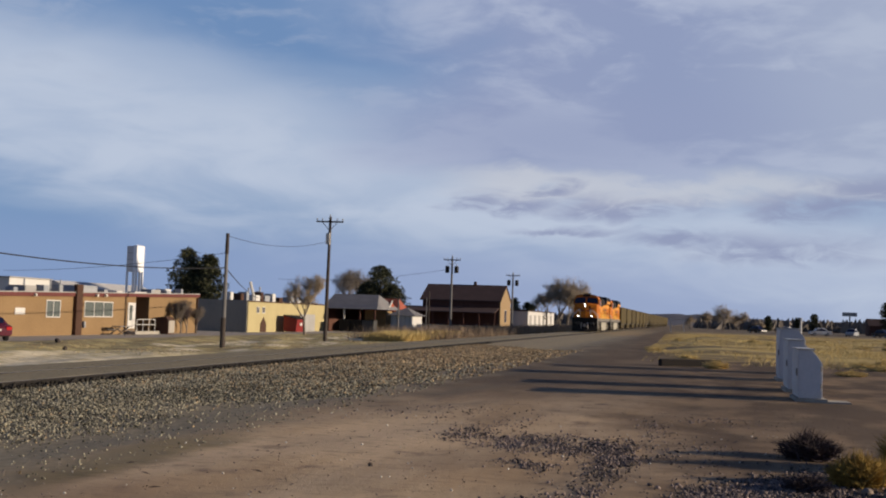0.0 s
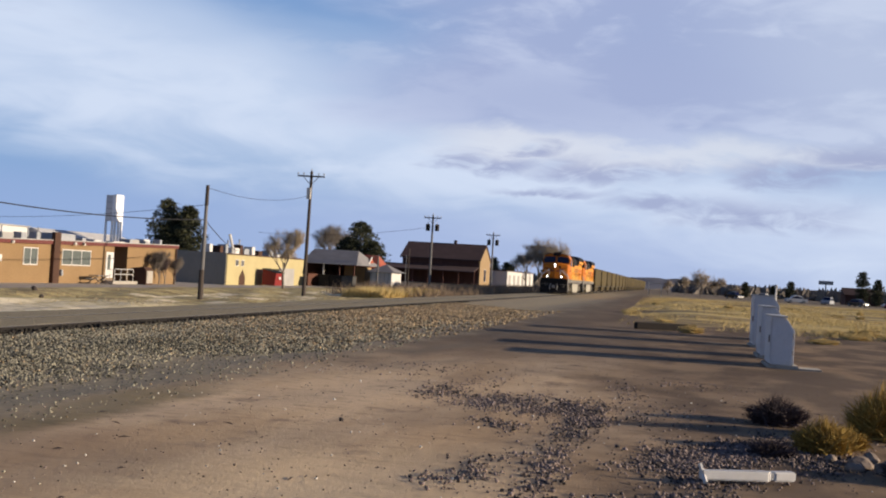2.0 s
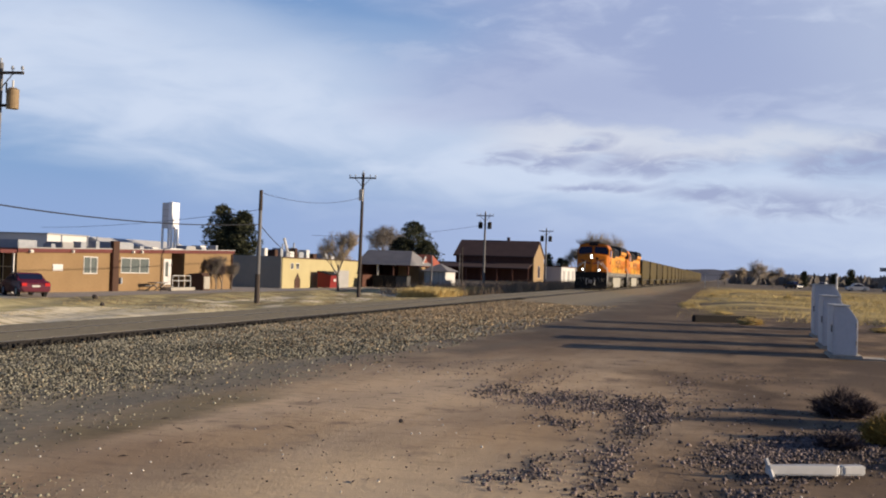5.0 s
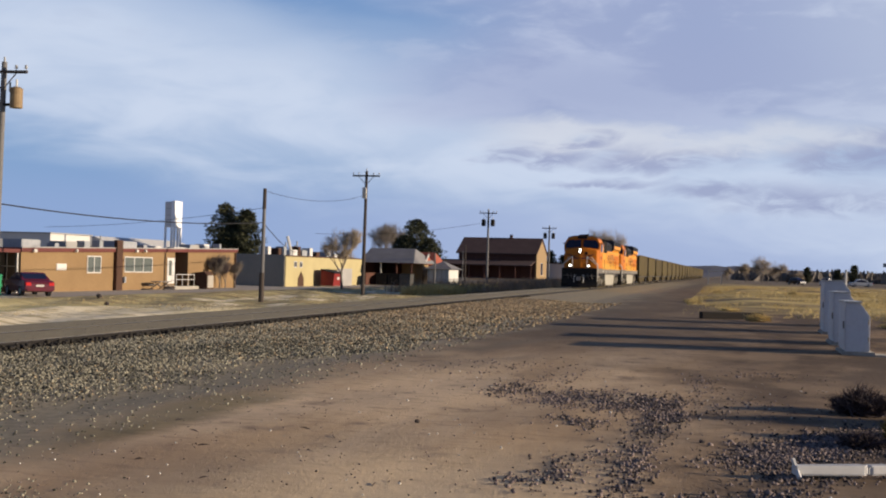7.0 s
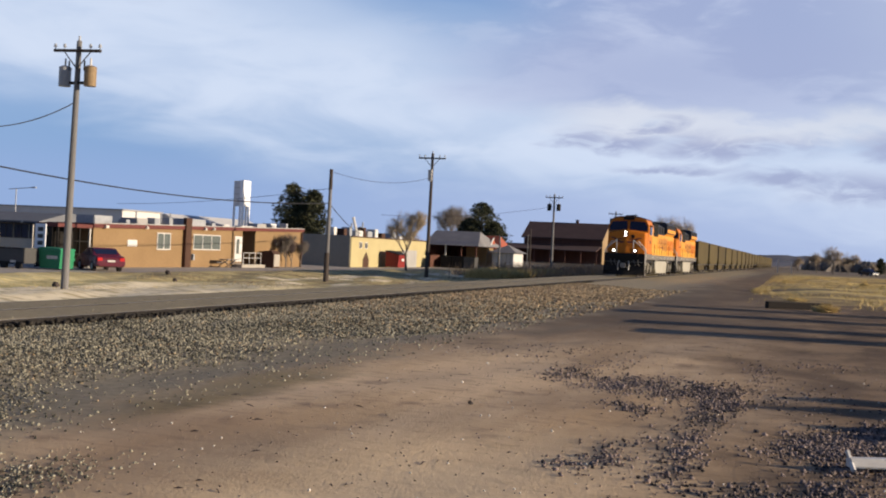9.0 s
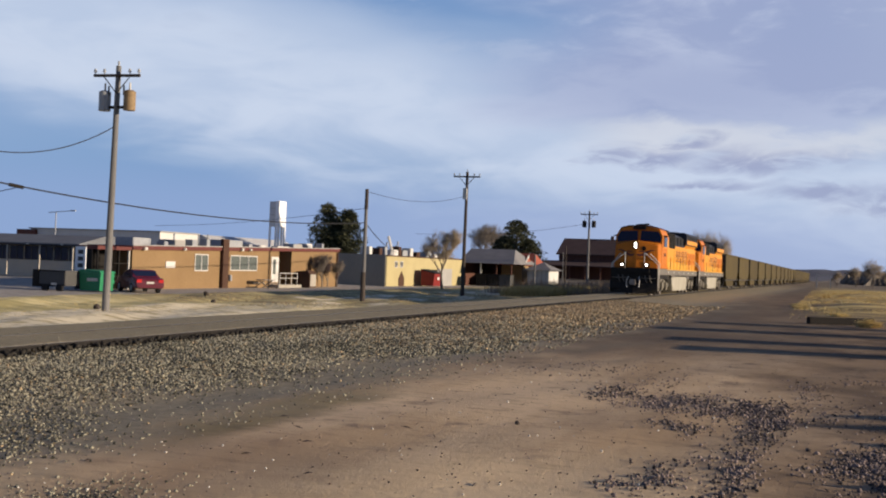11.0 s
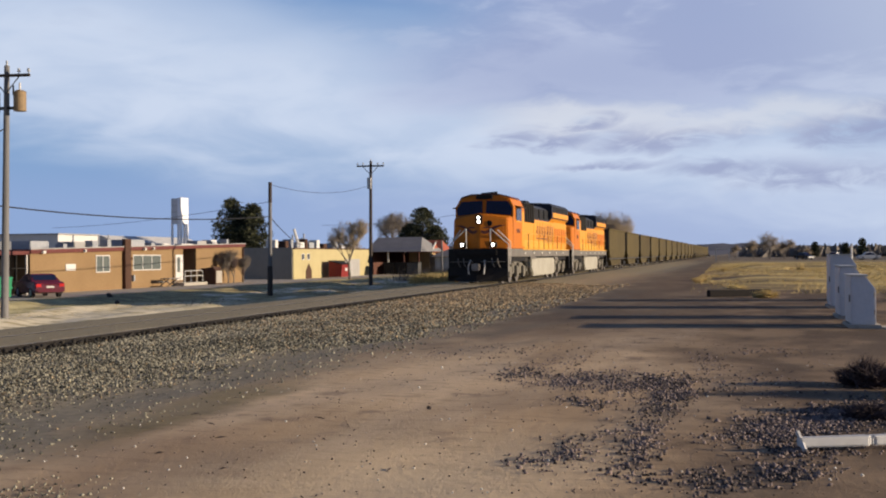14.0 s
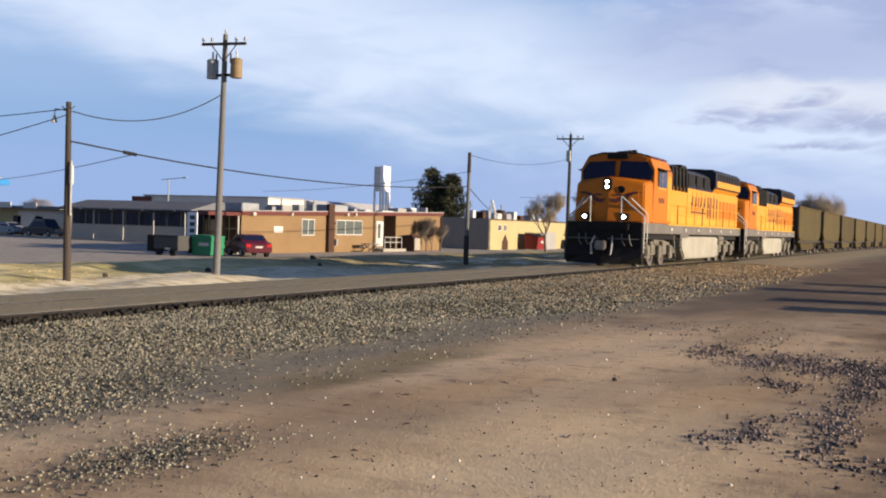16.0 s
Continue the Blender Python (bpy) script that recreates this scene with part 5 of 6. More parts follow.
def build_town():
    build_brown_building()
    # cream building with its grey end wall
    c = thing("cream_shop", (-52.2, 110.0, TOWN), "cream stucco shop with a grey end wall", "building")
    part("wall", bx(0, 5.9, 0.12, 25.5, 0, 3.30), CREAM, c)
    part("end_wall", bx(-0.2, 5.8, 0, 0.12, 0, 3.45), GREYEND, c, "plain grey end wall")
    part("roof_edge", bx(-0.1, 6.0, 0.13, 25.6, 3.30, 3.42), DARKBRICK, c)
    for y in (2.4, 4.0):
        window(c, 5.9, y, y + 0.8, 2.1, 2.8, 2)
    dm = part("doorway", prism([(3.6, 0), (5.3, 0), (5.3, 0.9), (4.5, 1.7), (3.6, 0.9)], "x", 5.88, 5.94), DARKBRICK, c, "dark arched doorway")
    for k, (y, hh, w) in enumerate(((0.6, 0.9, 0.8), (3.4, 0.8, 0.9), (5.0, 1.0, 0.7), (7.6, 0.7, 1.4), (9.2, 1.1, 0.8), (10.4, 0.7, 1.6), (12.8, 1.0, 1.0), (15.0, 0.6, 1.2), (18.5, 0.7, 1.4), (21.5, 0.5, 1.0))):
        part("roof_unit", bx(2.5, 3.6, y, y + w, 3.42, 3.42 + hh, bevel=0.05), (WHITEP, DARKBRICK, TRANSF)[k % 3], c, "rooftop vent unit")
    for y, hh in ((2.2, 0.8), (8.8, 1.5), (11.6, 1.2), (12.2, 1.7), (16.6, 1.0)):
        part("vent_pipe", rods([((2.2, y, 3.4), (2.2, y, 3.4 + hh)), ((2.2, y - 0.12, 3.4 + hh), (2.2, y + 0.12, 3.4 + hh))], 0.09, 8), TRANSF, c)
    part("satellite_dish", rods([((4.0, 5.9, 3.4), (4.0, 5.9, 4.3)), ((4.0, 5.8, 4.3), (3.7, 5.6, 5.6))], 0.16), WHITEP, c)
    rb = thing("red_dumpster", (-45.5, 118.6, TOWN), "red steel dumpster with a dark lid", "dumpster")
    part("bin_body", prism([(0, 0.1), (1.5, 0.1), (1.65, 1.5), (0, 1.9)], "y", 0, 2.6), REDP, rb)
    part("lid", prism([(-0.05, 1.92), (1.70, 1.52), (1.70, 1.6), (-0.05, 2.0)], "y", -0.05, 2.65), BLACKP, rb)
    part("label_plate", bx(1.60, 1.66, 1.0, 1.7, 0.8, 1.1), WHITEP, rb)
    gf = thing("grey_screen_fence", (-45.6, 124.2, TOWN), "grey board screen fence", "fence")
    for k in range(7):
        part("board", bx(0, 0.08, k * 0.75, k * 0.75 + 0.72, 0, 2.1), GREYWALL, gf)
    # open shed with a grey hipped roof
    s = thing("open_shed", (-46.2, 136.0, TOWN), "dark open-fronted shed with a grey shingle roof", "shed")
    bm = bmesh.new()
    vs = [bm.verts.new(p) for p in ((-0.6, -0.6, 3.0), (6.9, -0.6, 3.0), (6.9, 11, 3.0), (-0.6, 11, 3.0), (-0.6, 4.5, 4.95), (5.6, 4.5, 4.95))]
    for f in ((0, 1, 5, 4), (1, 2, 5), (2, 3, 4, 5), (3, 0, 4), (3, 2, 1, 0)):
        bm.faces.new([vs[i] for i in f])
    part("roof", bm, SHINGLE, s)
    part("back_wall", bx(-0.3, 6.3, 9.6, 9.9, 0, 3), BARNWOOD, s)
    part("side_wall", bx(-0.3, -0.1, 0, 9.6, 0, 3), BARNWOOD, s)
    for x in (0.1, 2.3, 4.4, 6.4):
        part("post", bx(x - 0.09, x + 0.09, -0.1, 0.1, 0, 3), RAILING if x == 2.3 else BARNWOOD, s)
    for k in range(3):
        dk = thing("dark_dumpster", (-43.9 + 1.55 * k, 134.2, TOWN), "dark green-black dumpster before the shed", "dumpster", group="dumpsters by the shed")
        part("bin_body", prism([(0, 0.1), (1.4, 0.1), (1.45, 1.55), (-0.05, 1.55)], "y", 0, 1.6), GREYBOX if k == 2 else BLACKP, dk)
        part("lid", bx(-0.08, 1.48, -0.05, 1.65, 1.56, 1.64), BLACKP, dk)
    o = gable_house("orange_brick_house", (-42.9, 142.0, TOWN), 2.9, 3.2, 3.0, 4.2, BARNGABLE, REDROOF, "orange brick house with a red tile roof", "x")
    part("rake_board", rods([((-0.4, -0.45, 2.95), (0.4, 1.6, 4.25)), ((3.3, -0.45, 2.95), (3.3, 1.6, 4.25))], 0.12), RAILING, o)
    gable_house("red_roof_house", (-50.8, 172.0, TOWN), 4.4, 5.0, 3.3, 5.0, BARNGABLE, REDROOF, "small brick house under a red roof", "x", 1.0)
    k = thing("kiosk", (-38.7, 140.0, TOWN), "small grey-white hut with a hipped shingle roof", "hut")
    part("wall", bx(0, 2.9, 0, 5.2, 0, 2.35), WHITEP, k)
    for j in range(5):
        part("wall_batten", bx(0.1 + 0.6 * j, 0.18 + 0.6 * j, -0.03, 0, 0, 2.35), GREYWALL, k)
    bm = bmesh.new()
    vs = [bm.verts.new(p) for p in ((-0.5, -0.5, 2.33), (3.4, -0.5, 2.33), (3.4, 5.7, 2.33), (-0.5, 5.7, 2.33), (1.45, 2.6, 3.42))]
    for f in ((0, 1, 4), (1, 2, 4), (2, 3, 4), (3, 0, 4), (3, 2, 1, 0)):
        bm.faces.new([vs[i] for i in f])
    part("roof", bm, SHINGLE, k)
    # barn
    b = thing("barn", (-69.0, 280.0, -0.6), "large dark brown barn with a tan gable end", "barn")
    part("wall", bx(0, 20.4, 0, 16, 0, 6.4), BARNWOOD, b)
    part("gable_wall", prism([(0, 0), (16, 0), (16, 6.4), (8, 10.2), (0, 6.4)], "x", 20.4, 20.7), BARNGABLE, b, "tan gable end")
    bm = prism([(-0.7, 6.2), (8, 10.4), (16.7, 6.2), (16.7, 6.5), (8, 10.75), (-0.7, 6.5)], "x", -0.6, 20.9)
    part("roof", bm, BARNROOF, b)
    part("porch_roof", prism([(-7.0, 3.2), (0, 4.4), (0, 4.7), (-7.0, 3.45)], "x", -5, 20.4), BARNROOF, b)
    for j in range(6):
        part("porch_post", bx(0.2 + 4 * j, 0.5 + 4 * j, -6.7, -6.4, 0, 3.3), BARNWOOD, b)
    part("porch_back", bx(-5, 0, -0.5, 8, 0, 3.4), BARNWOOD, b)
    part("chimney", bx(12, 12.7, 7.6, 8.4, 10.4, 11.6), DARKBRICK, b)
    window(b, 20.7, 6.5, 9.5, 1.0, 4.2, 2)
    wl = thing("white_shed_row", (-50.0, 300.0, -0.6), "long low white shed row", "shed")
    part("wall", bx(0, 6, 0, 58, 0, 4.2), WHITEP, wl)
    part("roof", bx(-0.2, 6.2, -0.2, 58.2, 4.2, 4.45), BARNROOF, wl)
    for j in range(6):
        part("bay_door", bx(6.0, 6.06, 3 + 9 * j, 7 + 9 * j, 0, 3.2), GREYWALL, wl)
    # pylon sign
    py = thing("pylon_sign", (-73.35, 134.0, TOWN), "tall white pylon sign on open lattice legs", "sign")
    # one white box: grey half carries shade, bright half the sunlit side
    part("sign_box", bx(-0.72, 0.25, 0, 1.9, 7.0, 10.45, bevel=0.03), CABINET, py, "white sign box, greyed for its shaded side")
    part("sign_face", bx(0.25, 0.80, -0.06, 2.0, 7.0, 10.55, bevel=0.03), SIGNWHITE, py, "plain white sign face on the sunlit side")
    for j in range(3):
        part("sign_joint", bx(-0.725, 0.255, -0.008, 1.905, 7.7 + 0.9 * j, 7.76 + 0.9 * j), GREYWALL, py)
    for x in (-0.62, 0.30, 0.72):
        for y in (0.1, 1.8):
            part("leg", bx(x - 0.12, x + 0.12, y - 0.12, y + 0.12, 0, 7.0), SIGNWHITE, py)
    for z in (4.3, 5.2, 6.1):
        part("cross_bar", bx(0.30, 0.72, 0.03, 0.13, z, z + 0.12), SIGNWHITE, py)
    # white store behind
    w = thing("white_store", (-99.0, 116.0, TOWN), "long flat-roofed store with a white end", "building")
    part("wall", bx(0, 19.7, 0, 8.6, 0, 5.35), WHITEP, w)
    part("roof", bx(-0.2, 19.9, -0.2, 8.8, 5.35, 5.5), GREYWALL, w)
    part("sign_board", bx(-2.0, 1.1, -0.3, -0.05, 4.4, 5.25), MAROON, w, "dark red sign board")
    w2 = gable_house("white_roof_hall", (-84.0, 126.0, TOWN), 9.0, 22.0, 3.6, 5.4, WHITEP, WHITEP, "low hall with a pale metal roof", "y")
    # long strip building
    l = thing("strip_building", (-82.0, 85.0, TOWN), "long strip building with a dark window band and slate roof", "building")
    part("wall", bx(0, 15.8, 0, 8, 0, 3.2), LOTWALL, l)
    part("roof", prism([(-1.5, 3.11), (9.5, 3.11), (9.5, 3.24), (8.5, 4.1), (2.5, 4.1), (-1.5, 3.25)], "x", -0.3, 16.2), SLATE, l)
    part("soffit", bx(-0.2, 16.1, -1.45, 0, 3.02, 3.10), BLACKP, l)
    for j in range(9):
        window(l, 0, 0.25 + 1.72 * j, 1.85 + 1.72 * j, 1.62, 2.98, 2, "y", -1, frame_mat=GREYBOX)
    for j in range(5):
        part("porch_post", bx(0.4 + 3.75 * j, 0.5 + 3.75 * j, -1.4, -1.3, 0, 3.04), LOTWALL, l)
    part("kerb", bx(-0.5, 16.0, -2.4, -1.6, 0, 0.18), CONCRETE, l)
    for j in range(4):
        part("eave_lamp", bx(2.5 + 3.9 * j, 2.75 + 3.9 * j, -1.53, -1.45, 3.08, 3.2), WHITEP, l)
    sg = thing("panel_sign", (-47.75, 60.3, TOWN), "white panel sign with plain grey bars", "sign")
    part("panel", bx(-0.05, 0.80, 0, 0.10, 0.7, 2.9, bevel=0.02), SIGNWHITE, sg)
    for j in range(4):
        part("bar", bx(0.2, 0.62, -0.012, 0, 1.05 + 0.45 * j, 1.32 + 0.45 * j), GREYBOX, sg)
    for x in (0.0, 0.67):
        part("post", bx(x, x + 0.08, 0.02, 0.1, 0, 0.7), GREYBOX, sg)
    # a blue-fronted canopy past the shops
    cn = thing("filling_station_canopy", (-147.6, 112.0, TOWN), "flat canopy with a blue fascia and pale roof", "canopy")
    part("fascia", bx(0, 18.6, 0, 9, 6.6, 7.5, bevel=0.05), BLUESIGN, cn)
    part("canopy_roof", prism([(0.5, 7.5), (18.1, 7.5), (15.5, 8.3), (3, 8.3)], "y", 0.5, 8.5), WHITEP, cn)
    for x in (2.5, 16.0):
        part("column", bx(x - 0.25, x + 0.25, 4.2, 4.7, 0, 6.6), WHITEP, cn)
    # shops further along
    f = thing("shop_row", (-112.0, 95.0, TOWN), "row of small shops with cream and green fronts", "building")
    part("wall", bx(0, 19.5, 0, 8, 0, 3.0), CREAM, f)
    part("roof", bx(-0.5, 20, -1.5, 8.2, 3.0, 3.35), SLATE, f)
    part("white_front", bx(12.2, 19.3, -0.05, 0, 0, 2.8), WHITEP, f)
    part("green_front", bx(0.5, 5.5, -0.06, 0, 0, 2.9), GREENP, f)
    for j in range(3):
        part("shop_door", bx(8 + 3.4 * j, 9.2 + 3.4 * j, -0.05, 0, 0, 2.2), GLASSD, f)
        part("sign_board", bx(6.6 + 4 * j, 8.6 + 4 * j, -1.6, -1.5, 3.1, 3.75), WHITEP, f, "blank white sign board")


# ---- vehicles and bins by the lot ----
def build_car(name, at, turn, paint, label, scale=1.0, tall=0.0):
    c = thing(name, at, label, "car", turn)
    L, W, H = 4.5 * scale, 1.78 * scale, 1.44 * scale + tall
    prof = [(-L / 2, 0.35), (-L / 2 + 0.05, 0.75), (-L * 0.40, 0.93), (-L * 0.27, 0.98), (-L * 0.13, H - 0.06), (-0.02 * L, H), (L * 0.16, H - 0.02), (L * 0.32, 1.02), (L * 0.45, 0.98), (L / 2, 0.84), (L / 2 + 0.02, 0.4), (L * 0.42, 0.26), (-L * 0.42, 0.26)]
    bm = prism(prof, "y", -W / 2, W / 2)
    for v in bm.verts:
        if v.co.z > 1.1:
            v.co.y *= 0.80
    bmesh.ops.bevel(bm, geom=list(bm.edges), offset=0.05, segments=2, affect="EDGES")
    body = part("body", bm, paint, c)
    for s in (-1, 1):
        g = bmesh.new()
        pts = [(-L * 0.235, 1.02), (-L * 0.13, H - 0.14), (L * 0.13, H - 0.12), (L * 0.25, 1.04)]
        fs = [g.verts.new((x, s * (W / 2 * (1.0 if z < 1.1 else 0.80) + 0.012), z)) for x, z in pts]
        g.faces.new(fs)
        part("side_window", g, GLASSD, body)
        part("tail_lamp", bx(L / 2 - 0.06, L / 2 + 0.035, s * W * 0.30, s * W * 0.47, 0.68, 0.88, bevel=0.01), TAIL, body)
        part("headlight", bx(-L / 2 - 0.0, -L / 2 + 0.12, s * W * 0.28, s * W * 0.46, 0.62, 0.76), RAILING, body)
    for (x0, z0, x1, z1) in ((-L * 0.255, 1.03, -L * 0.145, H - 0.1), (L * 0.185, H - 0.1, L * 0.30, 1.06)):
        g = bmesh.new()
        nx, nz = (z1 - z0), -(x1 - x0)
        k = 0.035 / math.hypot(nx, nz) * (1 if nz > 0 else -1)
        fs = [g.verts.new((x + nx * k, y, z + nz * k)) for x, z, y in ((x0, z0, -W * 0.42), (x0, z0, W * 0.42), (x1, z1, W * 0.37), (x1, z1, -W * 0.37))]
        g.faces.new(fs)
        part("windscreen", g, GLASSD, body)
    part("bumper", bx(L / 2 - 0.05, L / 2 + 0.05, -W * 0.44, W * 0.44, 0.34, 0.6, bevel=0.03), paint, body)
    part("plate", bx(L / 2 + 0.045, L / 2 + 0.06, -0.24, 0.24, 0.62, 0.74), RAILING, body)
    for x in (-L * 0.30, L * 0.29):
        for s in (-1, 1):
            wh = part("wheel", rod(bmesh.new(), (x, s * (W / 2 - 0.2), 0.32), (x, s * (W / 2 + 0.01), 0.32), 0.32, n=20), RUBBER, c)
            part("rim", rod(bmesh.new(), (x, s * (W / 2), 0.32), (x, s * (W / 2 + 0.02), 0.32), 0.2, n=14), TRANSF, wh)
    return c


def build_lot_things():
    build_car("sedan", (-43.6, 61.6, TOWN + 0.02), -38, CARRED, "dark red sedan parked by the brick shop", 1.04)
    build_car("suv", (-92.6, 92.0, TOWN), 178, CARBLK, "black sport utility vehicle before the shops", 1.12, 0.35)
    build_car("sedan", (-98.6, 92.6, TOWN), 170, TRANSF, "silver car before the shops")
    g = thing("green_dumpster", (-45.4, 57.9, TOWN - 0.02), "green steel dumpster with pale lettering bars", "dumpster")
    part("bin_body", prism([(0, 0.12), (1.45, 0.12), (1.52, 1.25), (-0.1, 1.25)], "y", 0, 1.4), GREENP, g)
    part("lid", prism([(-0.12, 1.26), (1.54, 1.26), (1.48, 1.38), (-0.05, 1.44)], "y", -0.05, 1.45), GREENP, g)
    part("label_bar", bx(0.5, 1.3, -0.02, 0, 0.72, 0.92), RAILING, g)
    for x in (0.0, 1.40):
        part("lift_pocket", bx(x - 0.06, x + 0.12, -0.05, 1.45, 0.62, 0.76), GREENP, g)
    t = thing("box_trailer", (-47.55, 56.6, TOWN - 0.03), "dark grey utility trailer parked in the lot", "trailer")
    part("body", bx(0, 2.0, 0, 1.6, 0.38, 1.34, bevel=0.03), GREYBOX, t)
    part("end_gate", bx(-0.52, -0.02, 0, 1.6, 0.28, 1.36, bevel=0.02), BLACKP, t)
    for z in (0.40, 1.26):
        part("side_rail", bx(0.0, 2.0, -0.02, 0.0, z, z + 0.07), BLACKP, t)
    for x in (0.5, 1.6):
        part("wheel", rod(bmesh.new(), (x, -0.06, 0.24), (x, 0.12, 0.24), 0.24, n=16), RUBBER, t)
    part("plate", bx(1.0, 1.4, -0.045, -0.03, 0.42, 0.56), RAILING, t)


# ---- plants ----
def bare_tree(at, height, spread, seed, label, leafless=TWIG, lean=0.0, levels=5, name="bare_tree"):
    rng = random.Random(seed)
    t = thing(name, at, label, "tree")
    trunk, twigs = bmesh.new(), []

    def grow(p, d, length, r, level):
        q = p + d * length
        if level < 2:
            rod(trunk, p, q, r, r * 0.7, 7)
        else:
            twigs.append((p, q, max(r, 0.00042 * height)))
        if level == levels:
            return
        for _ in range(4 if level < 2 else 5):
            e = (d + Vector((rng.uniform(-1, 1) * spread, rng.uniform(-1, 1) * spread, rng.uniform(-0.15, 0.75)))).normalized()
            grow(p + d * length * rng.uniform(0.55, 1.0), e, length * rng.uniform(0.6, 0.9), r * 0.58, level + 1)
    grow(Vector((0, 0, -0.1)), Vector((lean, 0, 1)).normalized(), height * 0.25, height * 0.018, 0)
    part("trunk", trunk, BARK, t)
    V, F = [], []
    for p, q, r in twigs:
        side = (q - p).cross(Vector((rng.uniform(-1, 1), rng.uniform(-1, 1), rng.uniform(-1, 1)))).normalized() * r
        other = side.cross((q - p).normalized())
        k = len(V)
        V += [p + side, p - side * 0.5 + other * 0.87, p - side * 0.5 - other * 0.87, q]
        F += [(k, k + 1, k + 3), (k + 1, k + 2, k + 3), (k + 2, k, k + 3)]
    soup("crown", V, F, leafless, t)
    return t


def pine(at, height, r, seed, label, lobes, name="pine_tree"):
    """A broad conifer: a trunk, limbs, and a crown of many needle sprays gathered in uneven clumps."""
    rng = np.random.default_rng(seed)
    t = thing(name, at, label, "tree")
    bm = rod(bmesh.new(), (0, 0, -0.1), (0, 0, height * 0.85), height * 0.03, height * 0.008, 10)
    clumps = []
    for cx, cy, z0, z1, rad in lobes:
        for _ in range(int(74 * rad)):
            u = rng.random()
            z = z0 + (z1 - z0) * u
            prof = math.sin(math.pi * min(1, 0.16 + 0.80 * u)) ** 0.8
            a = rng.random() * 2 * math.pi
            lobe = 0.86 + 0.22 * math.sin(3 * a + 5 * u + cx) * math.sin(9 * u + 2 * a) + 0.12 * math.sin(7 * a + 13 * u)
            d = rad * prof * lobe * (0.40 + 0.68 * rng.random())
            clumps.append((cx + d * math.cos(a), cy + d * math.sin(a), z, 0.28 + 0.46 * rng.random()))
            if rng.random() < 0.2:
                rod(bm, (0, 0, max(0.5, z - 0.7)), (cx + d * math.cos(a), cy + d * math.sin(a), z), 0.05, 0.02, 5)
    part("trunk", bm, BARK, t)
    c = np.array(clumps)
    n = 44
    base = np.repeat(c, n, 0)
    m = len(base)
    d = rng.normal(size=(m, 3))
    d /= np.linalg.norm(d, axis=1)[:, None]
    d[:, 2] *= 0.7
    p = base[:, :3] + d * base[:, 3:] * (0.35 + 0.65 * rng.random((m, 1)))
    o = rng.normal(size=(m, 3))
    o /= np.linalg.norm(o, axis=1)[:, None]
    s = 0.11 + 0.16 * rng.random((m, 1))
    e = np.cross(d, o)
    V = np.stack([p - e * s * 0.5, p + e * s * 0.5, p + d * s * 2.0 + o * s * 0.4], 1).reshape(-1, 3)
    soup("crown", V, np.arange(3 * m).reshape(-1, 3), NEEDLE, t)
    return t


def blades(name, xy, height, width, material, label, seed, category="grass", kind="stuff", lean=0.5):
    rng = np.random.default_rng(seed)
    n = len(xy)
    z = gz(xy[:, 0], xy[:, 1])
    p = np.concatenate([xy, z[:, None] - 0.02], 1)
    a = rng.random(n) * 2 * math.pi
    w = np.stack([np.cos(a), np.sin(a), np.zeros(n)], 1) * (width * (0.5 + rng.random(n)))[:, None]
    h = height * (0.35 + 0.9 * rng.random(n))
    tip = p + np.stack([rng.normal(size=n) * lean * h, rng.normal(size=n) * lean * h, h], 1)
    V = np.stack([p - w, p + w, tip], 1).reshape(-1, 3)
    ob = soup(name, V, np.arange(3 * n).reshape(-1, 3), material)
    return tagged(ob, label, category, kind=kind)


def bush(name, at, r, h, material, seed, label, count=1400):
    rng = np.random.default_rng(seed)
    t = thing(name, (at[0], at[1], float(gz(np.array(at[0]), np.array(at[1])))), label, "bush")
    a = rng.random(count) * 2 * math.pi
    k = rng.random(count) ** 0.6
    base = np.stack([0.25 * r * rng.normal(size=count), 0.25 * r * rng.normal(size=count), 0.02 * np.ones(count)], 1)
    tip = np.stack([r * k * np.cos(a), r * k * np.sin(a), h * (0.3 + 0.75 * rng.random(count)) * (1.05 - 0.55 * k)], 1)
    mid = (base + tip) / 2 + rng.normal(size=(count, 3)) * 0.06 * r
    w = np.cross(tip - base, rng.normal(size=(count, 3)))
    w = w / np.linalg.norm(w, axis=1)[:, None] * 0.007
    V = np.stack([base - w, base + w, mid + w * 1.2, tip, mid - w * 1.2], 1).reshape(-1, 3)
    i = 5 * np.arange(count)[:, None]
    F = np.concatenate([i + [0, 1, 2], i + [0, 2, 4], i + [4, 2, 3]], 0)
    soup("foliage", V, F, material, t)
    return t


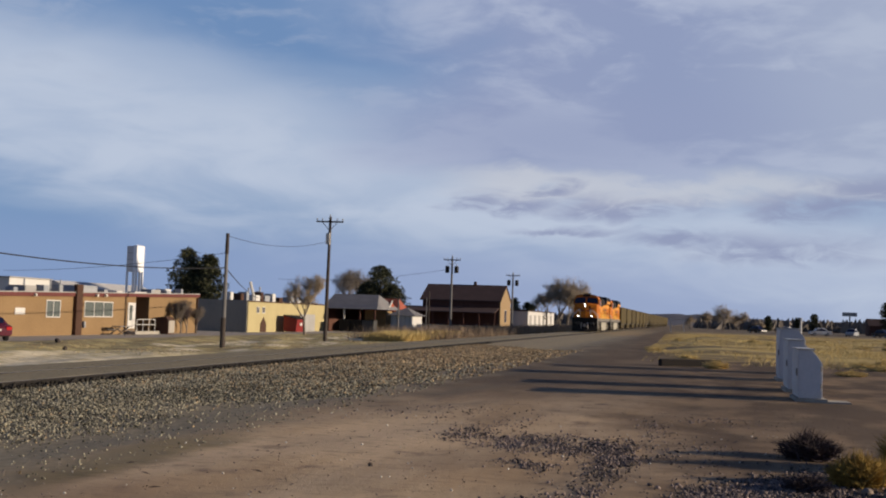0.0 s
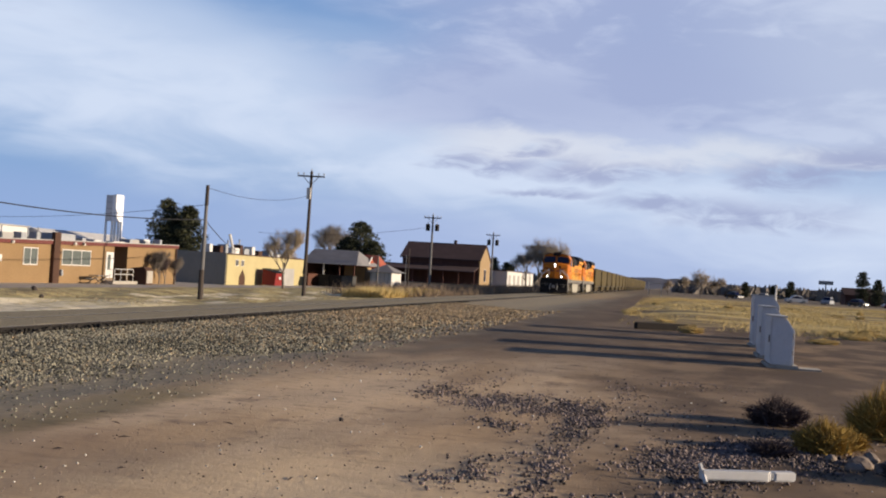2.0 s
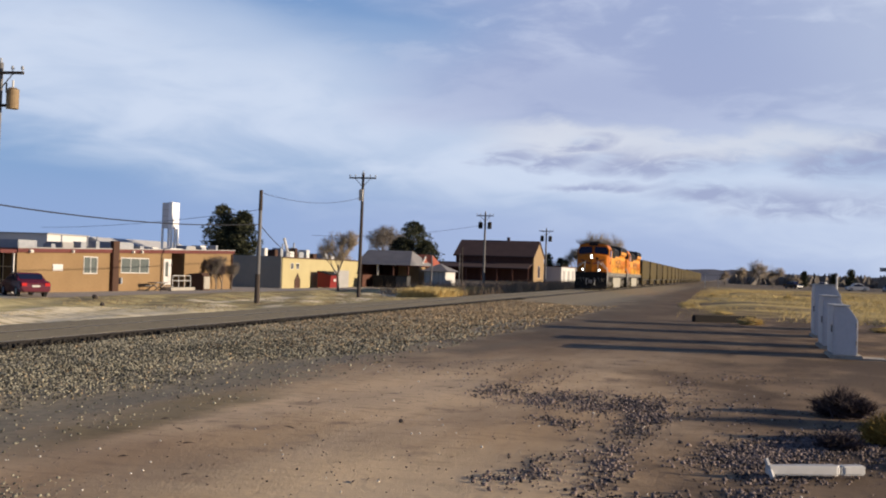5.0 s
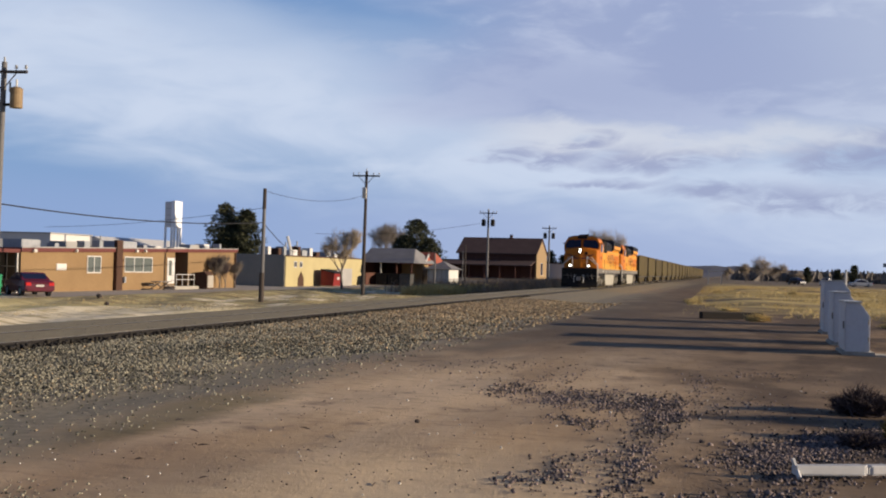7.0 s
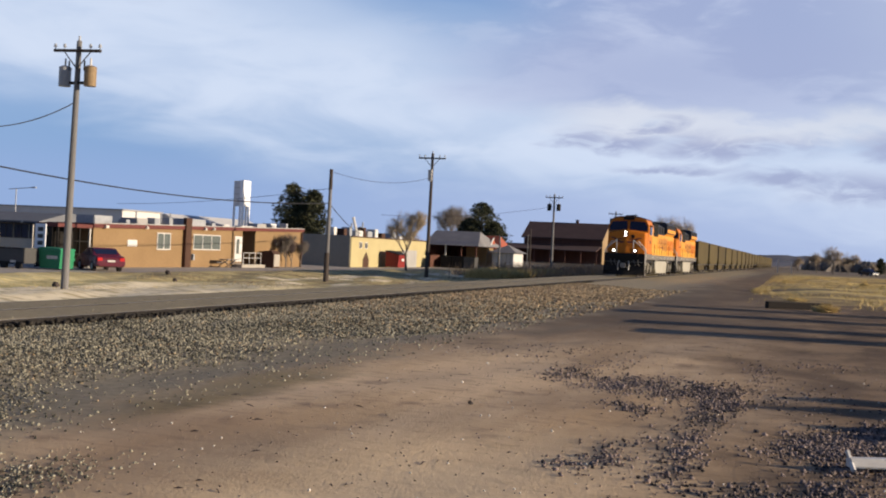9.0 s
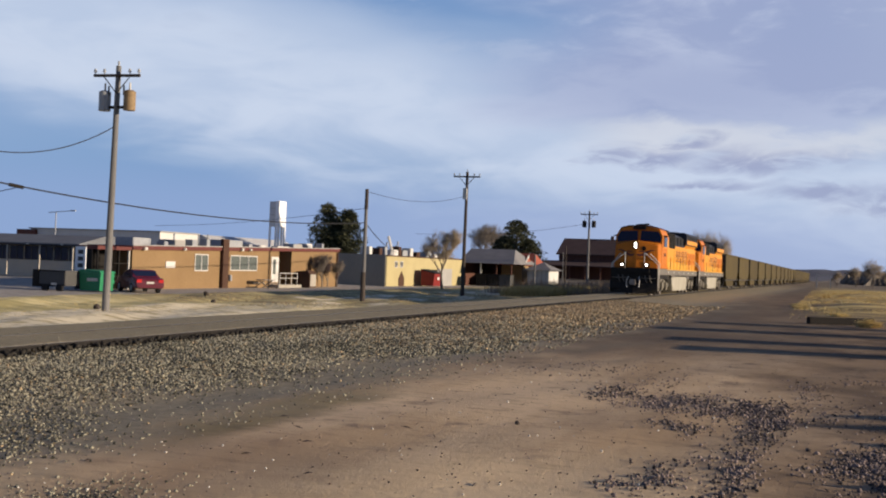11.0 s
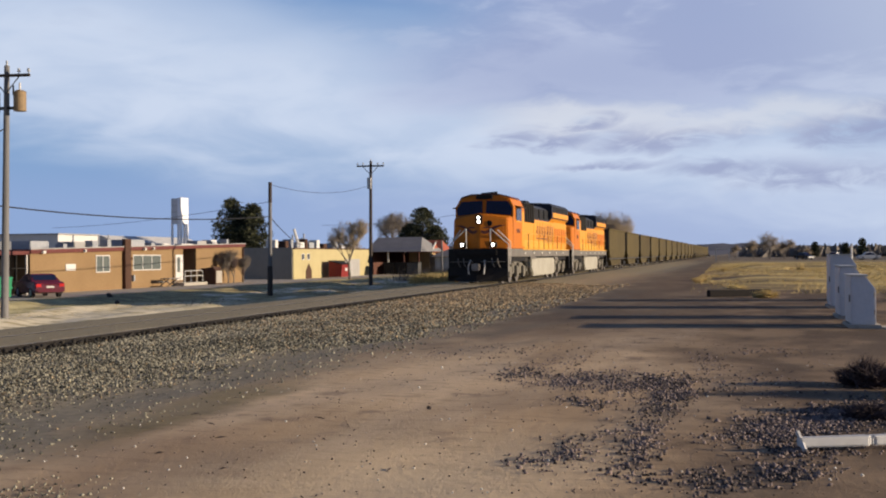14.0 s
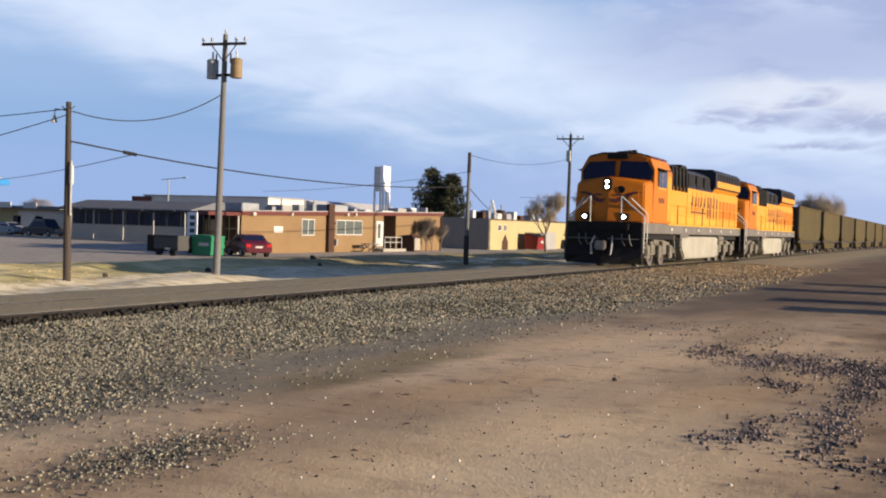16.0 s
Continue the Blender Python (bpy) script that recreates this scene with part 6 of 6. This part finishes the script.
def build_plants():
    pine((-63.8, 134.0, TOWN), 9.9, 3.6, 21, "dense dark green pine with a two-lobed crown", [(-1.3, 0, 2.5, 10.0, 2.5), (1.7, 0, 2.5, 9.3, 2.1), (0.2, 0.6, 2.0, 7.5, 3.0)])
    pine((-59.6, 207.0, TOWN), 11.5, 5.0, 22, "broad round dark green pine behind the sheds", [(0, 0, 3.0, 11.6, 4.3), (-2.5, 0, 2.5, 8.5, 3.0), (2.4, 0, 2.5, 8.0, 3.0)])
    bare_tree((-38.0, 105.0, TOWN), 8.2, 0.62, 31, "small bare tree before the cream shop", lean=-0.06, levels=6)
    bare_tree((-72.0, 232.0, TOWN), 17.0, 0.8, 32, "tall bare grey tree behind the sheds", BARK, levels=6)
    for k, (x, y, h) in enumerate(((-43.0, 332.0, 15.0), (-39.8, 338.0, 18.5), (-36.8, 334.0, 18.0), (-34.5, 340.0, 15.5))):
        bare_tree((x, y, TOWN), h, 0.8, 133 + k, "wide bare tree beside the railway", TWIG, levels=6)
    bare_tree((-35.5, 350.0, TOWN), 15.0, 0.9, 34, "wide bare tree beside the railway", TWIG, levels=6)
    for k, (x, y, h) in enumerate(((4.0, 300, 7.5), (8.0, 296, 9.5), (12.0, 305, 8.0), (-0.5, 310, 5.5), (18.0, 308, 5.0))):
        bare_tree((x, y, -0.4), h, 1.2, 160 + k, "low wide bare tree in the field", TWIG, levels=6)
    for k, (x, y, h) in enumerate(((-45.9, 93.6, 4.2), (-46.1, 95.2, 3.8), (-45.8, 96.6, 3.2))):
        bare_tree((x, y, TOWN), h, 0.75, 136 + k, "thin bare shrub against the brick wall", DARKBUSH if k == 1 else BARK, levels=6, name="bare_shrub")
    for k, (x, y, h) in enumerate(((-168.0, 165.0, 7.5), (-160.0, 160.0, 7.0), (-150.0, 168.0, 7.5), (-137.0, 160.0, 8.2), (-131.0, 163.0, 8.0), (-78.0, 182.0, 6.5), (-70.0, 190.0, 7.0), (-58.0, 196.0, 6.5))):
        bare_tree((x, y, TOWN), h, 1.1, 180 + k, "hazy bare brown tree behind the roofs", TWIG, levels=6)
    for k, (x, y, h) in enumerate(((-52.5, 330.0, 8.5), (-49.5, 336.0, 7.5), (-47.0, 328.0, 6.5))):
        pine((x, y, TOWN), h, 2.0, 190 + k, "small dark conifer by the sheds", [(0, 0, 0.5, h, 0.24 * h)])
    bare_tree((-64.0, 178.0, TOWN), 7.0, 1.0, 37, "hazy bare tree among the houses", TWIG)
    bare_tree((-106.0, 150.0, TOWN), 8.0, 1.0, 38, "bare tree behind the store", TWIG)
    bare_tree((-93.0, 150.0, TOWN), 7.5, 1.0, 39, "bare tree behind the store", TWIG)
    # conifers and houses on the far side of the field
    for k, (x, y, h) in enumerate(((48, 296, 8.4), (51, 292, 6.5), (54, 288, 5.5), (60, 288, 9.5), (63, 285, 11.0), (67, 280, 10.0), (34, 330, 5.5), (30, 335, 4.2), (22, 340, 4.6))):
        pine((x, y, 0), h, 2.0, 40 + k, "dark conifer beyond the field", [(0, 0, 0.4, h, 0.23 * h)])
    rng = np.random.default_rng(50)
    n = 150000
    y = 46 + 130 * rng.random(n) ** 1.5
    x = -1.6 - 0.012 * y + (9 + 0.22 * y) * rng.random(n)
    drift = np.sin(x * 0.42 + np.sin(y * 0.21) * 1.7) * np.sin(y * 0.16 + x * 0.13) + 0.45 * np.sin(x * 1.1 + y * 0.5) * np.sin(y * 0.37 - x * 0.6)
    k = rng.random(n) < np.clip(0.42 + 0.75 * drift, 0.02, 1) * np.clip((y - 45) / 16, 0.05, 1)
    blades("dry_grass_field", np.stack([x, y], 1)[k], 0.17, 0.014, DRYGRASS, "tall dry yellow grass along the railway", 51)
    for k in range(26):
        y = 47 + 60 * rng.random() ** 1.3
        x = -1.4 - 0.012 * y + (7 + 0.2 * y) * rng.random()
        bush("dry_tuft", (x, y), 0.35 + 0.5 * rng.random(), 0.25 + 0.25 * rng.random(), DRYGRASS, 165 + k, "pale dry grass tuft in the field", 260)
    n = 30000
    y = 24 + 110 * rng.random(n) ** 1.4
    x = -28.0 - 0.06 * np.maximum(y - 30, 0) - 10 * rng.random(n)
    clump = np.sin(x * 0.9 + y * 0.31) * np.sin(y * 0.37 - x * 0.5)
    k = rng.random(n) < (0.25 + 0.5 * clump) * np.clip((75 - y) / 25, 0.12, 1)
    blades("dry_verge_grass", np.stack([x, y], 1)[k], 0.09, 0.012, DRYGRASS, "short dry grass on the verge", 52)
    n = 22000
    x, y = -28.2 + 4.0 * rng.random(n), 93 + 24 * rng.random(n)
    blades("yellow_verge_grass", np.stack([x, y], 1), 0.80, 0.035, DRYGRASS, "bright dry grass bank by the hut", 53)
    n = 26000
    y = 100 + 190 * rng.random(n)
    x = -20 - 12 * rng.random(n)
    blades("brush", np.stack([x, y], 1), 1.25, 0.035, BRUSH, "low brown brush along the track", 54, "brush")
    bush("dark_bush", (1.50, 14.4), 0.46, 0.42, DARKBUSH, 61, "dark dead bush on the gravel", 1600)
    bush("ochre_bush", (1.76, 12.1), 0.38, 0.42, RUSTBUSH, 62, "ochre dry bush among the rocks", 1700)
    bush("ochre_bush", (2.05, 12.5), 0.30, 0.30, RUSTBUSH, 162, "ochre dry bush among the rocks", 900)
    bush("ochre_bush", (2.62, 13.6), 0.52, 0.72, RUSTBUSH, 63, "tall ochre dry bush", 1900)
    bush("dark_bush", (2.35, 10.6), 0.34, 0.30, DARKBUSH, 163, "low dark weed among the rocks", 1100)
    bush("dark_bush", (1.2, 11.5), 0.28, 0.2, DARKBUSH, 64, "low dark weed on the gravel", 700)
    for k, (x, y, r, h) in enumerate(((0.95, 41.8, 0.6, 0.45), (5.4, 40, 0.7, 0.25), (7.4, 46, 0.8, 0.3))):
        bush("dry_tuft", (x, y), r, h, DRYGRASS, 65 + k, "dry weed tuft in the dirt", 600)
    # thin low weeds on the bare dirt towards the field
    n = 9000
    y = 14 + 34 * rng.random(n) ** 1.2
    x = -4.0 + 14 * rng.random(n)
    clump = np.sin(x * 1.1 + y * 0.5) * np.sin(y * 0.62 - x * 0.7)
    k = rng.random(n) < 0.06 + 0.5 * np.clip(clump - 0.25, 0, 1)
    blades("dirt_weeds", np.stack([x, y], 1)[k], 0.05, 0.012, DEADWEED, "low dead weeds scattered on the dirt", 56, "weeds", lean=0.9)
    # dark dead weeds along the town side
    n = 16000
    y, x = 50 + 60 * rng.random(n), -21.0 - 15 * rng.random(n)
    clump = np.sin(x * 0.5 + y * 0.17) * np.sin(y * 0.21 - x * 0.33)
    k = rng.random(n) < 0.15 + 0.8 * clump
    blades("verge_weeds", np.stack([x, y], 1)[k], 0.16, 0.014, DEADWEED, "dark dead weeds on the verge", 55, "weeds")
    # far woods
    rng2 = np.random.default_rng(70)
    V, F = [], []
    for _ in range(2600):
        x, y = rng2.uniform(-260, 260), rng2.uniform(420, 620)
        if -16 < x < 2:
            continue
        h, w = rng2.uniform(2.0, 5.5), rng2.uniform(1.0, 3.2)
        for _ in range(3):
            a, k = rng2.uniform(0, 3.14), len(V)
            V += [(x - w * math.cos(a), y - w * math.sin(a), 0), (x + w * math.cos(a), y + w * math.sin(a), 0), (x + rng2.uniform(-w, w), y + rng2.uniform(-1, 1), h)]
            F.append((k, k + 1, k + 2))
    tagged(soup("far_woods", V, F, FARTREE), "brown winter woods in the distance", "woods", kind="stuff")


# ---- the near right: cabinets, post, log ----
def build_near_things():
    for k, (x, y, h, w) in enumerate(((2.60, 25.3, 1.13, 0.50), (2.69, 28.8, 1.29, 0.54), (2.98, 34.2, 1.56, 0.72), (3.36, 39.4, 1.52, 0.62))):
        c = thing("relay_cabinet", (x, y, 0.0), "grey metal relay cabinet with a sloped top edge", "cabinet", group="cabinets by the track")
        bm = prism([(-w / 2, 0.08), (w / 2, 0.08), (w / 2, h - 0.28), (w / 2 - 0.2, h), (-w / 2, h)], "y", 0, 1.5)
        bmesh.ops.bevel(bm, geom=list(bm.edges), offset=0.02, segments=2, affect="EDGES")
        body = part("body", bm, CABINET, c)
        part("base", bx(-w / 2 - 0.06, w / 2 + 0.1, -0.08, 1.58, -0.05, 0.08, bevel=0.01), CONCRETE, c, "concrete footing")
        part("door", bx(-w / 2 - 0.014, -w / 2 - 0.001, 0.08, 1.42, 0.2, h - 0.1), CABINET, body)
        part("cap", bx(-w / 2 - 0.03, w / 2 - 0.16, -0.03, 1.53, h - 0.002, h + 0.035, bevel=0.01), RAILING, body, "pale cabinet cap")
        part("door_seam", bx(-w / 2 + 0.05, w / 2 - 0.05, -0.006, 0.0, 0.16, h - 0.32), CABINET, body)
        for z in (0.3, h - 0.45):
            part("hinge", rods([((w / 2 - 0.03, -0.012, z), (w / 2 - 0.03, -0.012, z + 0.1))], 0.012), STEEL, body)
        part("handle", bx(-w / 2 - 0.045, -w / 2 - 0.014, 0.14, 0.18, h * 0.5, h * 0.5 + 0.16), STEEL, body)
    pad = thing("concrete_pad", (3.25, 25.4, 0.0), "pale concrete slab beside the cabinets", "slab")
    part("slab", bx(-0.30, 0.20, -0.2, 0.5, -0.05, 0.03, bevel=0.015), CONCRETE, pad)
    m = thing("marker_post", (3.35, 35.8, 0.0), "thin white marker post behind the cabinets", "post")
    part("shaft", rods([((0, 0, -0.1), (0, 0, 1.85))], 0.03, 10), WHITEP, m)
    part("cap", rods([((0, 0, 1.85), (0, 0, 1.92))], 0.04, 10), TRANSF, m)
    lg = thing("timber", (0.0, 43.4, 0.0), "dark old railway tie lying in the dirt", "timber", -60)
    bm = bx(-0.13, 0.13, -1.3, 1.3, 0.0, 0.26, bevel=0.02)
    part("beam", bm, CREOSOTE, lg)
    # fallen white post with a hooked end
    p = thing("fallen_post", (0.44, 9.5, 0.06), "fallen white painted post with a hooked end", "post", 24)
    bm = prism([(0, -0.035), (0.30, -0.05), (0.60, -0.06), (0.64, -0.03), (0.66, -0.05), (0.86, -0.045), (0.86, 0.05), (0.66, 0.045), (0.63, 0.03), (0.60, 0.06), (0.25, 0.055), (0, 0.05)], "z", -0.02, 0.06)
    bmesh.ops.bevel(bm, geom=list(bm.edges), offset=0.012, segments=2, affect="EDGES")
    part("shaft", bm, WHITEP, p)
    part("hook", rods([((0.02, 0.0, 0.03), (0.0, -0.10, -0.03)), ((0.02, 0.0, 0.03), (0.0, 0.03, 0.11))], 0.02), WHITEP, p)
    for k, (x, y, s) in enumerate(((2.02, 11.3, 0.12), (2.2, 11.0, 0.14), (2.15, 11.7, 0.1), (1.9, 11.0, 0.08), (2.45, 11.5, 0.13), (1.75, 11.5, 0.06))):
        bm = bmesh.new()
        bmesh.ops.create_icosphere(bm, subdivisions=2, radius=s)
        for v in bm.verts:
            v.co *= 1 + 0.5 * noise.noise(v.co * 9 + Vector((k, 0, 0)))
            v.co.z *= 0.7
        r = thing("rock", (x, y, 0.03), "pale angular rock in the weeds", "rock", group="rocks by the bush")
        part("stone", bm, ROCKM, r)
    for x, y in ((-14.87, 14.2), (-13.6, 14.4), (0.62, 42.0), (0.85, 42.2)):
        r = thing("pale_stone", (x, y, 0.04), "off-white stone lying on bare ground", "rock")
        bm = bmesh.new()
        bmesh.ops.create_icosphere(bm, subdivisions=2, radius=0.09)
        for v in bm.verts:
            v.co *= 1 + 0.4 * noise.noise(v.co * 14)
            v.co.z *= 0.6
        part("stone", bm, PALEBITS, r)
    for x, y, r0 in ((-35.6, 57.0, 0.19), (-30.5, 33.5, 0.10), (-31.2, 41.0, 0.16), (-32.0, 52.0, 0.14)):
        r = thing("dark_rock", (x, y, float(gz(np.array(x), np.array(y))) + 0.08), "dark lump of rock on the dry verge", "rock", group="rocks on the verge")
        bm = bmesh.new()
        bmesh.ops.create_icosphere(bm, subdivisions=2, radius=r0)
        for v in bm.verts:
            v.co *= 1 + 0.5 * noise.noise(v.co * 5 + Vector((x, 0, 0)))
        part("stone", bm, DARKPOLE, r)
    s = thing("clod", (-3.28, 11.38, 0.0), "small dark clod on the dirt", "rock")
    bm = bmesh.new()
    bmesh.ops.create_icosphere(bm, subdivisions=2, radius=0.03)
    for v in bm.verts:
        v.co *= 1 + 0.5 * noise.noise(v.co * 40)
    part("stone", bm, DARKPOLE, s)
    # crossing gate and billboard far down the line
    g = thing("track_portal", (-4.0, 215.0, 0.0), "pale post and bar beside the track", "gate")
    part("post", bx(-0.08, 0.08, -0.1, 0.1, 0, 2.6), RAILING, g)
    part("bar", bx(0.0, 2.45, -0.06, 0.06, 2.38, 2.48), RAILING, g)
    part("far_post", bx(2.4, 2.52, -0.1, 0.1, 0, 2.5), RAILING, g)
    b = thing("billboard", (39.6, 300.0, 0.0), "dark billboard on a single post", "billboard")
    part("post", bx(-0.15, 0.15, -0.15, 0.15, 0, 5.0), GREYBOX, b)
    part("panel", bx(-1.8, 1.8, -0.2, 0.2, 4.9, 5.9), GREYWALL, b)
    for k, (x, y, m2) in enumerate(((27, 250, WHITEP), (33, 246, TRANSF), (40, 252, CARBLK), (47, 250, CARRED), (21, 262, WHITEP), (15, 270, CARBLK))):
        build_car("parked_car", (x, y, 0), 10 + 60 * (k % 3), m2, "car parked beyond the field", 1.05, 0.2)
    for k, (x, y, w2, wm) in enumerate(((46, 310, 9, BARNWOOD), (58, 305, 13, BARNWOOD), (70, 300, 10, GREYEND))):
        gable_house("far_house", (x, y, 0), w2, 8, 2.8, 4.6, wm, BARNROOF, "low house beyond the field", "x")


build_track()
build_train()
build_poles()
build_town()
build_lot_things()
build_near_things()
build_plants()
build_ballast()
build_gravel_patches()
build_litter()
motions()
